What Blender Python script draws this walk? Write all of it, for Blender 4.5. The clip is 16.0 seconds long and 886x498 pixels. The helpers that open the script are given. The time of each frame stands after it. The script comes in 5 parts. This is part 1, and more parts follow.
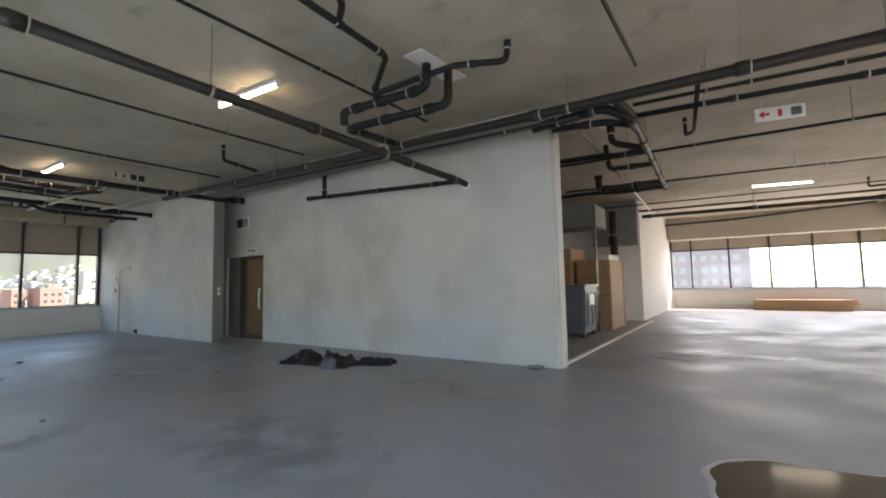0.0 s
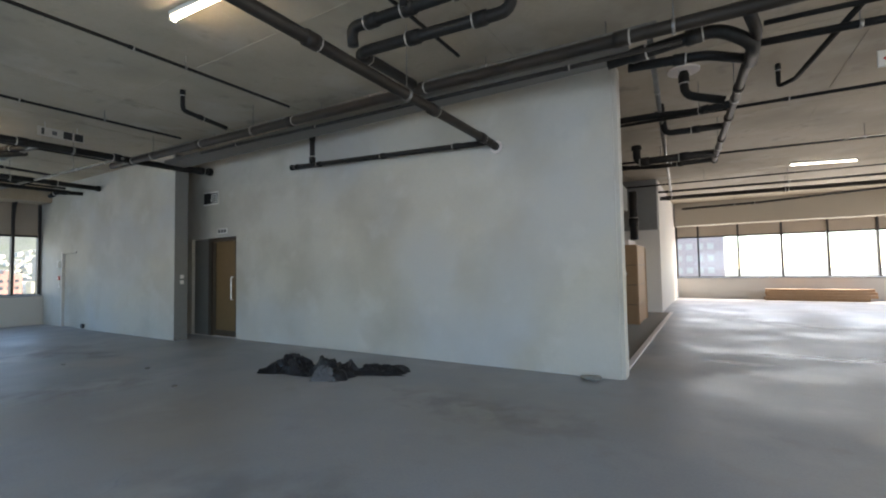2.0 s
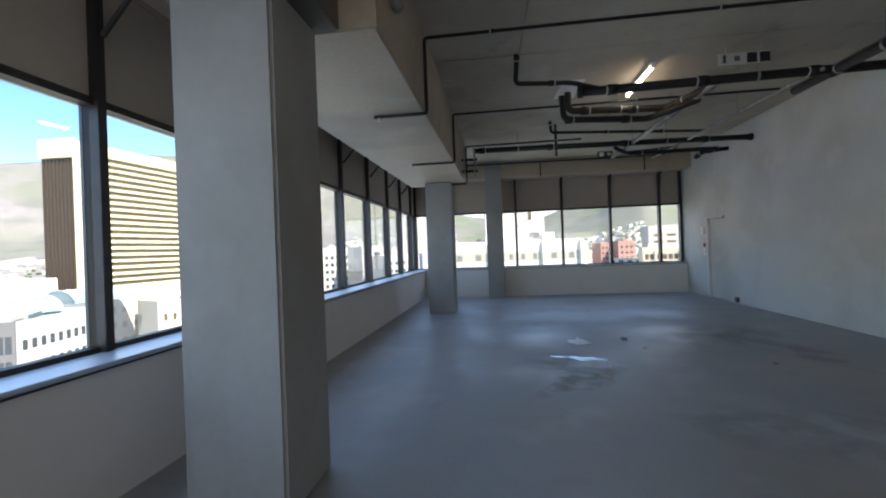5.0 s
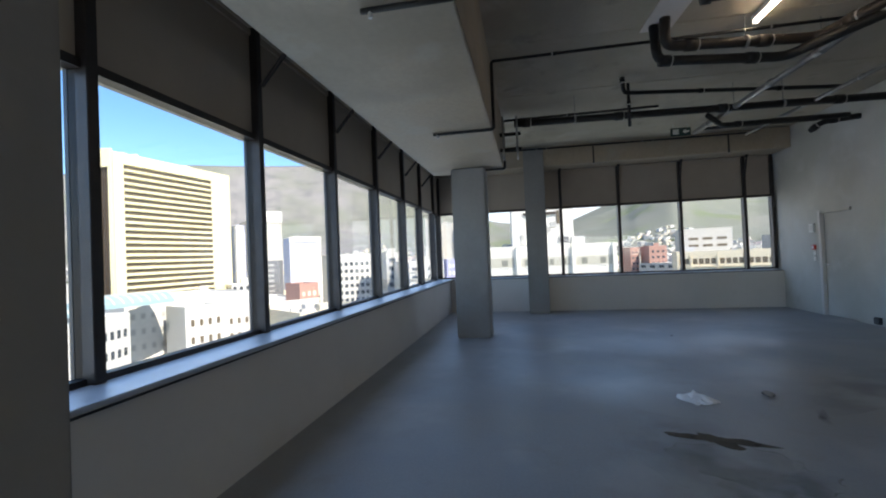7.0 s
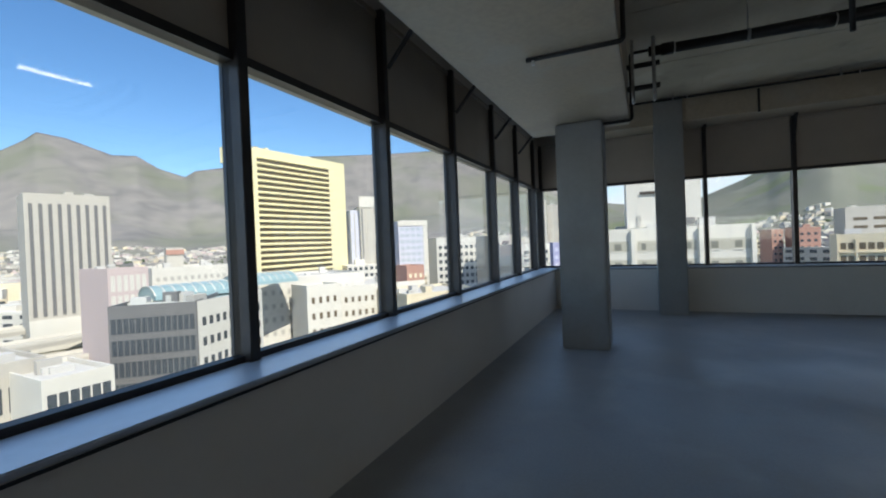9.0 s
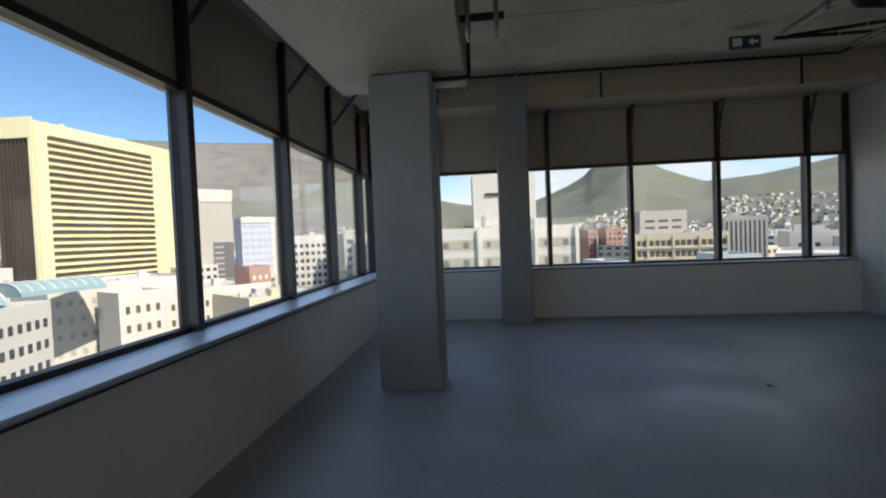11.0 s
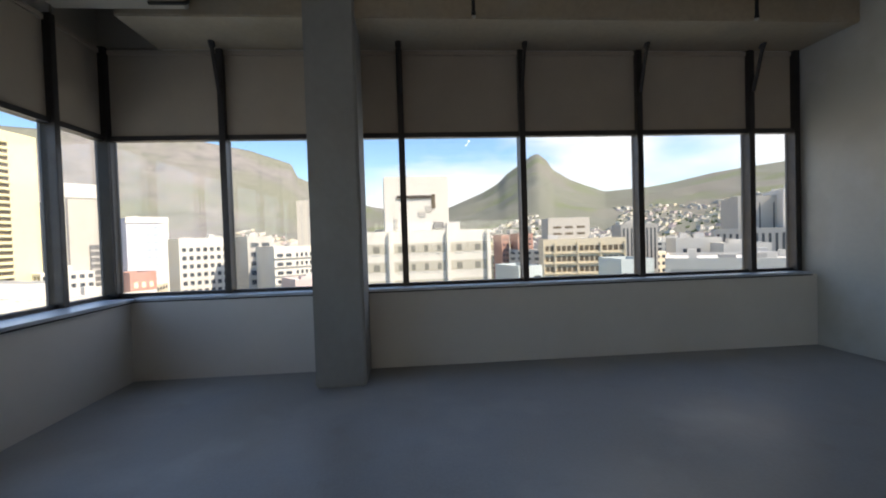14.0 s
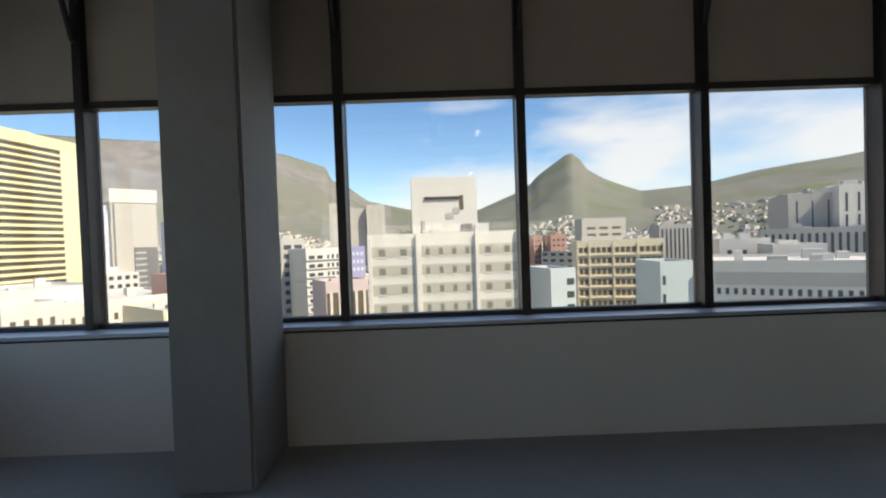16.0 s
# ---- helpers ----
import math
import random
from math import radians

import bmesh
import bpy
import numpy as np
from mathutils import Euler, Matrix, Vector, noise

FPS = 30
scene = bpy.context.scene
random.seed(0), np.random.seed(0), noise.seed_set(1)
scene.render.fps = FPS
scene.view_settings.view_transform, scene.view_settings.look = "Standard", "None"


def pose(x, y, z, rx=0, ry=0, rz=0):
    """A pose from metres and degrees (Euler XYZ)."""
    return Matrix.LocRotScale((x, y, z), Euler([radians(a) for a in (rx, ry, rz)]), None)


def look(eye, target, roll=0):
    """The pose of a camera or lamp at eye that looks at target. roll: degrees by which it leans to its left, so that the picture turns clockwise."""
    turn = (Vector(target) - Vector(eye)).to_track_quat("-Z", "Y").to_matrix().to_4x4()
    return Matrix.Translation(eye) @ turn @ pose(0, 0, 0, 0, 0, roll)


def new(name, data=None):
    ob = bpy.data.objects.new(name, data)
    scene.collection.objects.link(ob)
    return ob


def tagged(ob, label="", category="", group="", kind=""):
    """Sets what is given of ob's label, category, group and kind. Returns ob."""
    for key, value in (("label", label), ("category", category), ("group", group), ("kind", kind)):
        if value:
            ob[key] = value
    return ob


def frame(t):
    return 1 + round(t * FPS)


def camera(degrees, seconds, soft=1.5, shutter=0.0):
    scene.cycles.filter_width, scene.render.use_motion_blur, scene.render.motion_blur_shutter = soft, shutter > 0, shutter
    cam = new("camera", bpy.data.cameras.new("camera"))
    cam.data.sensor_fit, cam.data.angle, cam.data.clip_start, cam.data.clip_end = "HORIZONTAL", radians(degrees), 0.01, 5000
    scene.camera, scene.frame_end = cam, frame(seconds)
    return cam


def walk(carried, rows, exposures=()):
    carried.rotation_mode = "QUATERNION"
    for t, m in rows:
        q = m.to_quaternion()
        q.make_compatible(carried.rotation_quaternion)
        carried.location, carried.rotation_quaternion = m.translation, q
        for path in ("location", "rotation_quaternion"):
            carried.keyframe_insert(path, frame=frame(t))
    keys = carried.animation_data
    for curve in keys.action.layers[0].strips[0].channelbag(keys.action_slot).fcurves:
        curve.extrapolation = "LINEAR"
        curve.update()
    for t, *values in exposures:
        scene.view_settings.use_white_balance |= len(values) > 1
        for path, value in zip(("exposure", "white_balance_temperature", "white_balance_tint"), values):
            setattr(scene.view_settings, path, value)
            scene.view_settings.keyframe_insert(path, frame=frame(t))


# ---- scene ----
cam = camera(90.0, 16.0, 2.0)
PATH = [
    (0, (0.873, 0.445, 1.437), (-0.241, 2.099, 1.586), -1.2),
    (0.5, (0.573, 0.72, 1.437), (-0.094, 2.599, 1.594), -1.5),
    (1, (0.197, 0.905, 1.427), (-0.062, 2.883, 1.572), -1.3),
    (1.5, (-0.181, 1.152, 1.421), (-0.622, 3.099, 1.528), -1.1),
    (2, (-0.65, 1.465, 1.451), (-1.68, 3.177, 1.541), -1.0),
    (2.5, (-1.238, 1.665, 1.449), (-2.829, 2.873, 1.54), -1.4),
    (3, (-1.731, 1.677, 1.437), (-3.657, 2.211, 1.514), -2.1),
    (3.5, (-2.21, 1.587, 1.441), (-4.204, 1.456, 1.518), -1.8),
    (6, (-5.136, 1.115, 1.555), (-7.116, 0.837, 1.555), -2.2),
    (6.5, (-5.71, 0.972, 1.558), (-7.691, 0.702, 1.568), -2.0),
    (7, (-6.273, 0.872, 1.508), (-8.237, 0.496, 1.542), -2.4),
    (7.5, (-6.719, 0.772, 1.567), (-8.614, 0.134, 1.578), -2.3),
    (8, (-7.145, 0.683, 1.525), (-8.92, -0.24, 1.517), -2.0),
    (10.5, (-9.486, 0.598, 1.525), (-11.446, 0.204, 1.471), -2.5),
    (11, (-10.036, 0.66, 1.506), (-12.024, 0.453, 1.45), -2.3),
    (11.5, (-10.564, 0.692, 1.577), (-12.563, 0.645, 1.506), -2.5),
    (12, (-11.076, 0.92, 1.581), (-13.074, 0.983, 1.509), -2.3),
    (12.5, (-11.503, 1.188, 1.472), (-13.499, 1.314, 1.427), -2.0),
    (13, (-12.043, 1.306, 1.49), (-14.032, 1.51, 1.442), -1.9),
    (13.5, (-12.527, 1.541, 1.447), (-14.515, 1.758, 1.403), -1.7),
    (14, (-12.98, 1.784, 1.441), (-14.973, 1.945, 1.391), -1.8),
    (14.5, (-13.39, 1.98, 1.442), (-15.387, 2.076, 1.37), -1.9),
    (15, (-13.823, 2.121, 1.398), (-15.821, 2.164, 1.323), -1.7),
    (15.5, (-14.24, 2.307, 1.419), (-16.239, 2.294, 1.369), -1.7),
    (16, (-14.675, 2.513, 1.5), (-16.675, 2.531, 1.461), -2.0),
]
walk(cam, [(t, look(eye, target, roll)) for t, eye, target, roll in PATH],
     [(0.0, 1.9, 7200, 17), (1.0, 1.85, 7100, 15), (2.0, 1.9, 6800, 14), (3.0, 2.02, 6600, 16), (3.5, 1.12, 6500, 17), (6.0, 1.65, 6700, 18), (6.5, 1.7, 6850, 19), (7.0, 1.05, 6450, 17), (7.5, 0.75, 6350, 14), (8.0, 0.5, 6300, 12),
      (10.5, 0.35, 6750, 16), (12.5, 0.8, 7100, 19), (14.5, 0.8, 7300, 20), (16.0, 0.45, 7300, 17)])

# ---- world, sun, exposure ----
SUN_DIR = Vector((0.58, 0.82, 1.14)).normalized()
world = bpy.data.worlds.new("world")
scene.world = world
world.use_nodes = True
wn = world.node_tree.nodes
sky = wn.new("ShaderNodeTexSky")
sky.sky_type = "NISHITA"
sky.sun_disc = False
sky.sun_elevation = math.asin(SUN_DIR.z)
sky.sun_rotation = math.atan2(SUN_DIR.x, SUN_DIR.y)
sky.altitude = 60
sky.air_density = 1.0
sky.dust_density = 0.25
sky.ozone_density = 2.6
wn["Background"].inputs[1].default_value = 0.145
wl = world.node_tree.links
wtc, wmap, wnoise, wramp, wmix = wn.new("ShaderNodeTexCoord"), wn.new("ShaderNodeMapping"), wn.new("ShaderNodeTexNoise"), wn.new("ShaderNodeMapRange"), wn.new("ShaderNodeMixRGB")
wmap.inputs["Scale"].default_value = (1.6, 1.6, 5.0)
wnoise.inputs["Scale"].default_value, wnoise.inputs["Detail"].default_value = 1.7, 8
wramp.inputs["From Min"].default_value, wramp.inputs["From Max"].default_value = 0.49, 0.69
wramp.inputs["To Max"].default_value = 0.85
wmix.inputs[2].default_value = (5.2, 5.4, 5.6, 1)
wl.new(wtc.outputs["Generated"], wmap.inputs[0])
wl.new(wmap.outputs[0], wnoise.inputs["Vector"])
# the cloud bank lies over the hills to the north-west
wdot, wlean = wn.new("ShaderNodeVectorMath"), wn.new("ShaderNodeMath")
wdot.operation, wlean.operation = "DOT_PRODUCT", "MULTIPLY_ADD"
wdot.inputs[1].default_value = (-0.71, 0.71, 0.0)
wlean.inputs[1].default_value = 0.55
wl.new(wtc.outputs["Generated"], wdot.inputs[0])
wl.new(wdot.outputs["Value"], wlean.inputs[0])
wshift = wn.new("ShaderNodeMath")
wshift.operation = "SUBTRACT"
wshift.inputs[1].default_value = 0.39
wl.new(wnoise.outputs[0], wlean.inputs[2])
wl.new(wlean.outputs[0], wshift.inputs[0])
wl.new(wshift.outputs[0], wramp.inputs["Value"])
wl.new(wramp.outputs[0], wmix.inputs[0])
whue = wn.new("ShaderNodeHueSaturation")
whue.inputs["Saturation"].default_value = 1.2
wl.new(sky.outputs[0], whue.inputs["Color"])
wl.new(whue.outputs[0], wmix.inputs[1])
wl.new(wmix.outputs[0], wn["Background"].inputs[0])
sun_data = bpy.data.lights.new("sun", "SUN")
sun_data.energy, sun_data.angle, sun_data.color = 5.0, radians(0.53), (1.0, 0.92, 0.79)
sun = new("sun", sun_data)
sun.matrix_world = look(SUN_DIR * 60, (0, 0, 0))


def window_light(place, target, width, power, colour):
    """The sky's light that comes in through a band of windows."""
    data = bpy.data.lights.new("window_light", "AREA")
    data.shape, data.size, data.size_y, data.energy, data.color = "RECTANGLE", width, 1.66, power, colour
    lamp = new("window_light", data)
    lamp.matrix_world = look(place, target)


window_light((-11.85, -1.53, 1.77), (-11.85, 5, 1.77), 12.2, 30, (0.5, 0.73, 1.0))
window_light((0.45, -1.53, 1.77), (0.45, 5, 1.77), 12.2, 66, (0.54, 0.76, 1.0))
window_light((-18.23, 2.6, 1.77), (-10, 2.6, 1.77), 8.1, 11.2, (0.56, 0.76, 1.0))
window_light((6.88, 11.0, 1.77), (0, 11.0, 1.77), 24.0, 122, (1.0, 0.97, 0.92))
window_light((2.4, 24.08, 1.77), (2.4, 10, 1.77), 8.3, 74, (1.0, 0.97, 0.92))


# ---- materials ----
def material(name, base, rough=0.7, metal=0.0, grain=(), stains=(), bump=0.0, bump_scale=60.0, rough_var=0.0, spec=0.5):
    """grain, stains: (scale, amount, colour) mixed into the base by noise."""
    m = bpy.data.materials.new(name)
    m.use_nodes = True
    nt = m.node_tree
    n, l = nt.nodes, nt.links
    b = n["Principled BSDF"]
    b.inputs["Roughness"].default_value, b.inputs["Metallic"].default_value = rough, metal
    b.inputs["Specular IOR Level"].default_value = spec
    tc = n.new("ShaderNodeTexCoord")
    last = None
    for k, (scale, amount, colour, *edge) in enumerate((*grain, *stains)):
        t = n.new("ShaderNodeTexNoise")
        t.inputs["Scale"].default_value, t.inputs["Detail"].default_value = scale, 6
        l.new(tc.outputs["Object"], t.inputs["Vector"])
        ramp = n.new("ShaderNodeMapRange")
        lo, hi = edge if edge else (0.35, 0.7)
        ramp.inputs["From Min"].default_value, ramp.inputs["From Max"].default_value = lo, hi
        ramp.inputs["To Max"].default_value = amount
        l.new(t.outputs[0], ramp.inputs["Value"])
        mix = n.new("ShaderNodeMixRGB")
        mix.inputs[1].default_value, mix.inputs[2].default_value = (*base, 1), (*colour, 1)
        if last:
            l.new(last, mix.inputs[1])
        l.new(ramp.outputs[0], mix.inputs[0])
        last = mix.outputs[0]
    if last:
        l.new(last, b.inputs["Base Color"])
    else:
        b.inputs["Base Color"].default_value = (*base, 1)
    if rough_var:
        t = n.new("ShaderNodeTexNoise")
        t.inputs["Scale"].default_value, t.inputs["Detail"].default_value = 0.9, 5
        l.new(tc.outputs["Object"], t.inputs["Vector"])
        ramp = n.new("ShaderNodeMapRange")
        ramp.inputs["From Min"].default_value, ramp.inputs["From Max"].default_value = 0.38, 0.66
        ramp.inputs["To Min"].default_value, ramp.inputs["To Max"].default_value = rough, max(0.05, rough - rough_var)
        l.new(t.outputs[0], ramp.inputs["Value"])
        l.new(ramp.outputs[0], b.inputs["Roughness"])
    if bump:
        t = n.new("ShaderNodeTexNoise")
        t.inputs["Scale"].default_value, t.inputs["Detail"].default_value = bump_scale, 5
        l.new(tc.outputs["Object"], t.inputs["Vector"])
        bp = n.new("ShaderNodeBump")
        bp.inputs["Strength"].default_value, bp.inputs["Distance"].default_value = bump, 0.01
        l.new(t.outputs[0], bp.inputs["Height"])
        l.new(bp.outputs[0], b.inputs["Normal"])
    return m


def glass_material(name, tint=(0.95, 0.98, 0.98)):
    m = bpy.data.materials.new(name)
    m.use_nodes = True
    nt = m.node_tree
    n, l = nt.nodes, nt.links
    n.remove(n["Principled BSDF"])
    tr, gl, fr, mix = n.new("ShaderNodeBsdfTransparent"), n.new("ShaderNodeBsdfGlossy"), n.new("ShaderNodeLayerWeight"), n.new("ShaderNodeMixShader")
    power = n.new("ShaderNodeMath")
    power.operation = "POWER"
    power.inputs[1].default_value = 4.0
    gain = n.new("ShaderNodeMath")
    gain.operation = "MULTIPLY_ADD"
    gain.inputs[1].default_value, gain.inputs[2].default_value = 0.5, 0.03
    tr.inputs[0].default_value = (*tint, 1)
    gl.inputs["Roughness"].default_value = 0.02
    l.new(fr.outputs["Facing"], power.inputs[0])
    l.new(power.outputs[0], gain.inputs[0])
    l.new(gain.outputs[0], mix.inputs[0])
    l.new(tr.outputs[0], mix.inputs[1])
    l.new(gl.outputs[0], mix.inputs[2])
    l.new(mix.outputs[0], n["Material Output"].inputs[0])
    return m


def glow(name, colour, strength):
    m = bpy.data.materials.new(name)
    m.use_nodes = True
    b = m.node_tree.nodes["Principled BSDF"]
    b.inputs["Base Color"].default_value = (*colour, 1)
    b.inputs["Emission Color"].default_value = (*colour, 1)
    b.inputs["Emission Strength"].default_value = strength
    return m


M_FLOOR = material("screed", (0.31, 0.322, 0.338), 0.55, grain=[(45, 0.25, (0.21, 0.2, 0.19)), (5, 0.3, (0.35, 0.34, 0.33))],
                   stains=[(0.45, 0.6, (0.27, 0.235, 0.19), 0.48, 0.66), (1.1, 0.4, (0.45, 0.44, 0.43), 0.55, 0.72), (2.6, 0.35, (0.26, 0.235, 0.2), 0.58, 0.74)], bump=0.12, bump_scale=25, rough_var=0.2, spec=0.36)
M_ROUGHFLOOR = material("raw_slab", (0.25, 0.23, 0.205), 0.85, grain=[(30, 0.4, (0.17, 0.155, 0.14))], stains=[(2, 0.5, (0.24, 0.22, 0.2))], bump=0.4, bump_scale=30)
M_CEIL = material("offshutter_concrete", (0.455, 0.388, 0.295), 0.75, grain=[(20, 0.25, (0.33, 0.285, 0.22)), (3, 0.3, (0.52, 0.465, 0.385))],
                  stains=[(0.5, 0.6, (0.3, 0.255, 0.195), 0.46, 0.64), (1.3, 0.45, (0.54, 0.5, 0.43), 0.55, 0.7), (2.8, 0.5, (0.24, 0.205, 0.16), 0.6, 0.72)], bump=0.2, bump_scale=14)
M_BEAM = material("beam_concrete", (0.37, 0.325, 0.265), 0.72, grain=[(24, 0.2, (0.31, 0.29, 0.26))], stains=[(0.8, 0.45, (0.3, 0.28, 0.25), 0.5, 0.7)], bump=0.1, bump_scale=16)
M_BROWNBEAM = material("brown_beam_concrete", (0.42, 0.335, 0.24), 0.6, grain=[(20, 0.25, (0.22, 0.185, 0.145)), (3, 0.3, (0.36, 0.315, 0.255))], stains=[(0.6, 0.5, (0.2, 0.17, 0.13), 0.47, 0.66), (1.5, 0.4, (0.4, 0.37, 0.32), 0.56, 0.7)], bump=0.14, bump_scale=14)
# raw concrete tone, taken darker to hold the shade on the column head
M_RAWHEAD = material("shaded_raw_concrete", (0.15, 0.125, 0.1), 0.8, grain=[(14, 0.35, (0.1, 0.085, 0.07)), (2.5, 0.35, (0.21, 0.18, 0.145))], bump=0.15, bump_scale=18)
M_PLASTER = material("grey_plaster", (0.55, 0.53, 0.475), 0.8, grain=[(18, 0.18, (0.42, 0.415, 0.4)), (2.2, 0.3, (0.56, 0.555, 0.54))],
                     stains=[(0.55, 0.75, (0.405, 0.385, 0.335), 0.45, 0.62), (1.1, 0.35, (0.45, 0.42, 0.36), 0.52, 0.66), (0.3, 0.5, (0.49, 0.515, 0.55), 0.5, 0.6), (1.6, 0.3, (0.66, 0.655, 0.64), 0.56, 0.7)], bump=0.1, bump_scale=22)
M_COLUMN = material("column_plaster", (0.285, 0.28, 0.268), 0.8, grain=[(14, 0.3, (0.22, 0.215, 0.205)), (2.5, 0.3, (0.33, 0.325, 0.315))], stains=[(0.8, 0.5, (0.22, 0.2, 0.178), 0.48, 0.66), (1.7, 0.35, (0.36, 0.355, 0.345), 0.56, 0.7)], bump=0.12, bump_scale=30)
M_PARAPET = material("parapet_plaster", (0.66, 0.62, 0.575), 0.8, grain=[(12, 0.15, (0.58, 0.545, 0.505))], stains=[(0.9, 0.3, (0.54, 0.505, 0.465), 0.5, 0.7), (0.35, 0.25, (0.6, 0.6, 0.6), 0.5, 0.66)], bump=0.08, bump_scale=30)
M_NICHE = material("dark_grey_matt", (0.2, 0.195, 0.185), 0.75, grain=[(10, 0.25, (0.15, 0.145, 0.14))], bump=0.08, bump_scale=30)
M_MULLION = material("bronze_aluminium", (0.035, 0.03, 0.028), 0.42, 0.35, grain=[(8, 0.4, (0.06, 0.052, 0.048))])
M_MULLION_IN = material("aluminium_cover", (0.16, 0.165, 0.18), 0.4, 0.5, grain=[(6, 0.3, (0.11, 0.115, 0.12))])
M_SILL = material("sill_aluminium", (0.46, 0.50, 0.56), 0.38, 0.25, grain=[(9, 0.35, (0.36, 0.39, 0.44))])
M_PANEL = material("spandrel_panel", (0.40, 0.335, 0.27), 0.8, grain=[(3, 0.35, (0.33, 0.275, 0.22)), (25, 0.12, (0.3, 0.27, 0.24))])
M_GLASS = glass_material("clear_glass")
M_BLACKPIPE = material("black_pipe", (0.012, 0.011, 0.010), 0.55, grain=[(5, 0.5, (0.022, 0.019, 0.016)), (30, 0.3, (0.03, 0.026, 0.022))], spec=0.3)
M_BRONZEPIPE = material("dusty_black_pipe", (0.024, 0.019, 0.015), 0.55, grain=[(4, 0.6, (0.045, 0.035, 0.026)), (30, 0.3, (0.015, 0.013, 0.011))], spec=0.3)
M_GALV = material("galvanised_steel", (0.33, 0.32, 0.3), 0.4, 0.7, grain=[(20, 0.5, (0.2, 0.195, 0.185)), (3, 0.4, (0.12, 0.115, 0.11))])
M_PAPER = material("white_paper", (0.86, 0.87, 0.88), 0.6, grain=[(15, 0.2, (0.7, 0.71, 0.73))])
M_CLIP = material("pale_pipe_clip", (0.5, 0.47, 0.43), 0.5, 0.2, grain=[(20, 0.4, (0.4, 0.38, 0.35))])
M_WHITE = material("white_board", (0.78, 0.71, 0.68), 0.6, grain=[(9, 0.25, (0.62, 0.61, 0.58))])
M_WOOD = material("door_veneer", (0.17, 0.105, 0.045), 0.45, grain=[(7, 0.4, (0.13, 0.078, 0.032)), (60, 0.25, (0.22, 0.14, 0.06))])
M_PLY = material("crate_plywood", (0.33, 0.2, 0.11), 0.7, grain=[(6, 0.45, (0.25, 0.145, 0.075)), (40, 0.2, (0.4, 0.26, 0.15))])
M_DARKWOOD = material("dark_frame_wood", (0.06, 0.045, 0.032), 0.5, grain=[(9, 0.4, (0.09, 0.065, 0.045))])
M_BOARD = material("weathered_board", (0.17, 0.135, 0.105), 0.75, grain=[(8, 0.45, (0.12, 0.095, 0.075)), (40, 0.2, (0.22, 0.18, 0.14))])
M_STEEL = material("brushed_steel", (0.6, 0.6, 0.6), 0.3, 0.9)
M_BAG = material("black_plastic_bag", (0.008, 0.008, 0.010), 0.42, grain=[(12, 0.4, (0.022, 0.022, 0.026))], spec=0.35)
M_GREYCLOTH = material("grey_rag", (0.11, 0.11, 0.115), 0.8, grain=[(14, 0.5, (0.06, 0.06, 0.065))], bump=0.3)
M_BIN = material("grey_bin_plastic", (0.10, 0.11, 0.125), 0.45, grain=[(5, 0.4, (0.14, 0.15, 0.17))])
M_RED = material("sign_red", (0.55, 0.04, 0.03), 0.5)
M_GREEN = material("sign_dark_green", (0.02, 0.05, 0.04), 0.45)
M_SIGNWHITE = material("sign_white", (0.75, 0.74, 0.7), 0.5, grain=[(12, 0.15, (0.6, 0.59, 0.55))])
M_BLACK = material("black_plastic", (0.015, 0.015, 0.016), 0.4)
M_WATER = material("puddle_water", (0.06, 0.05, 0.038), 0.1, grain=[(1.5, 0.5, (0.09, 0.075, 0.055))], spec=0.9)
M_DAMP = material("damp_screed", (0.115, 0.108, 0.1), 0.3, grain=[(9, 0.5, (0.17, 0.16, 0.15))], bump=0.1, bump_scale=25)
M_FOAM = material("dried_lime_edge", (0.55, 0.54, 0.51), 0.7, grain=[(30, 0.4, (0.4, 0.39, 0.37))])


def stain_material(name, base, rough, scale, amount):
    """A surface film that fades out towards its own rim and through its noise."""
    m = material(name, base, rough, grain=[(9, 0.4, tuple(c * 0.8 for c in base))])
    nt = m.node_tree
    n, l = nt.nodes, nt.links
    tc, off, length, fade, t, spots, mul, tr, mix = (n.new(k) for k in ("ShaderNodeTexCoord", "ShaderNodeVectorMath", "ShaderNodeVectorMath", "ShaderNodeMapRange", "ShaderNodeTexNoise", "ShaderNodeMapRange", "ShaderNodeMath", "ShaderNodeBsdfTransparent", "ShaderNodeMixShader"))
    off.operation, length.operation, mul.operation = "SUBTRACT", "LENGTH", "MULTIPLY"
    off.inputs[1].default_value = (0.5, 0.5, 0.5)
    l.new(tc.outputs["Generated"], off.inputs[0])
    l.new(off.outputs[0], length.inputs[0])
    fade.inputs["From Min"].default_value, fade.inputs["From Max"].default_value = 0.72, 0.45
    l.new(length.outputs["Value"], fade.inputs["Value"])
    t.inputs["Scale"].default_value, t.inputs["Detail"].default_value = scale, 8
    l.new(tc.outputs["Object"], t.inputs["Vector"])
    spots.inputs["From Min"].default_value, spots.inputs["From Max"].default_value, spots.inputs["To Max"].default_value = 0.42, 0.6, amount
    l.new(t.outputs[0], spots.inputs["Value"])
    l.new(fade.outputs[0], mul.inputs[0])
    l.new(spots.outputs[0], mul.inputs[1])
    l.new(mul.outputs[0], mix.inputs[0])
    l.new(tr.outputs[0], mix.inputs[1])
    l.new(n["Principled BSDF"].outputs[0], mix.inputs[2])
    l.new(mix.outputs[0], n["Material Output"].inputs[0])
    return m


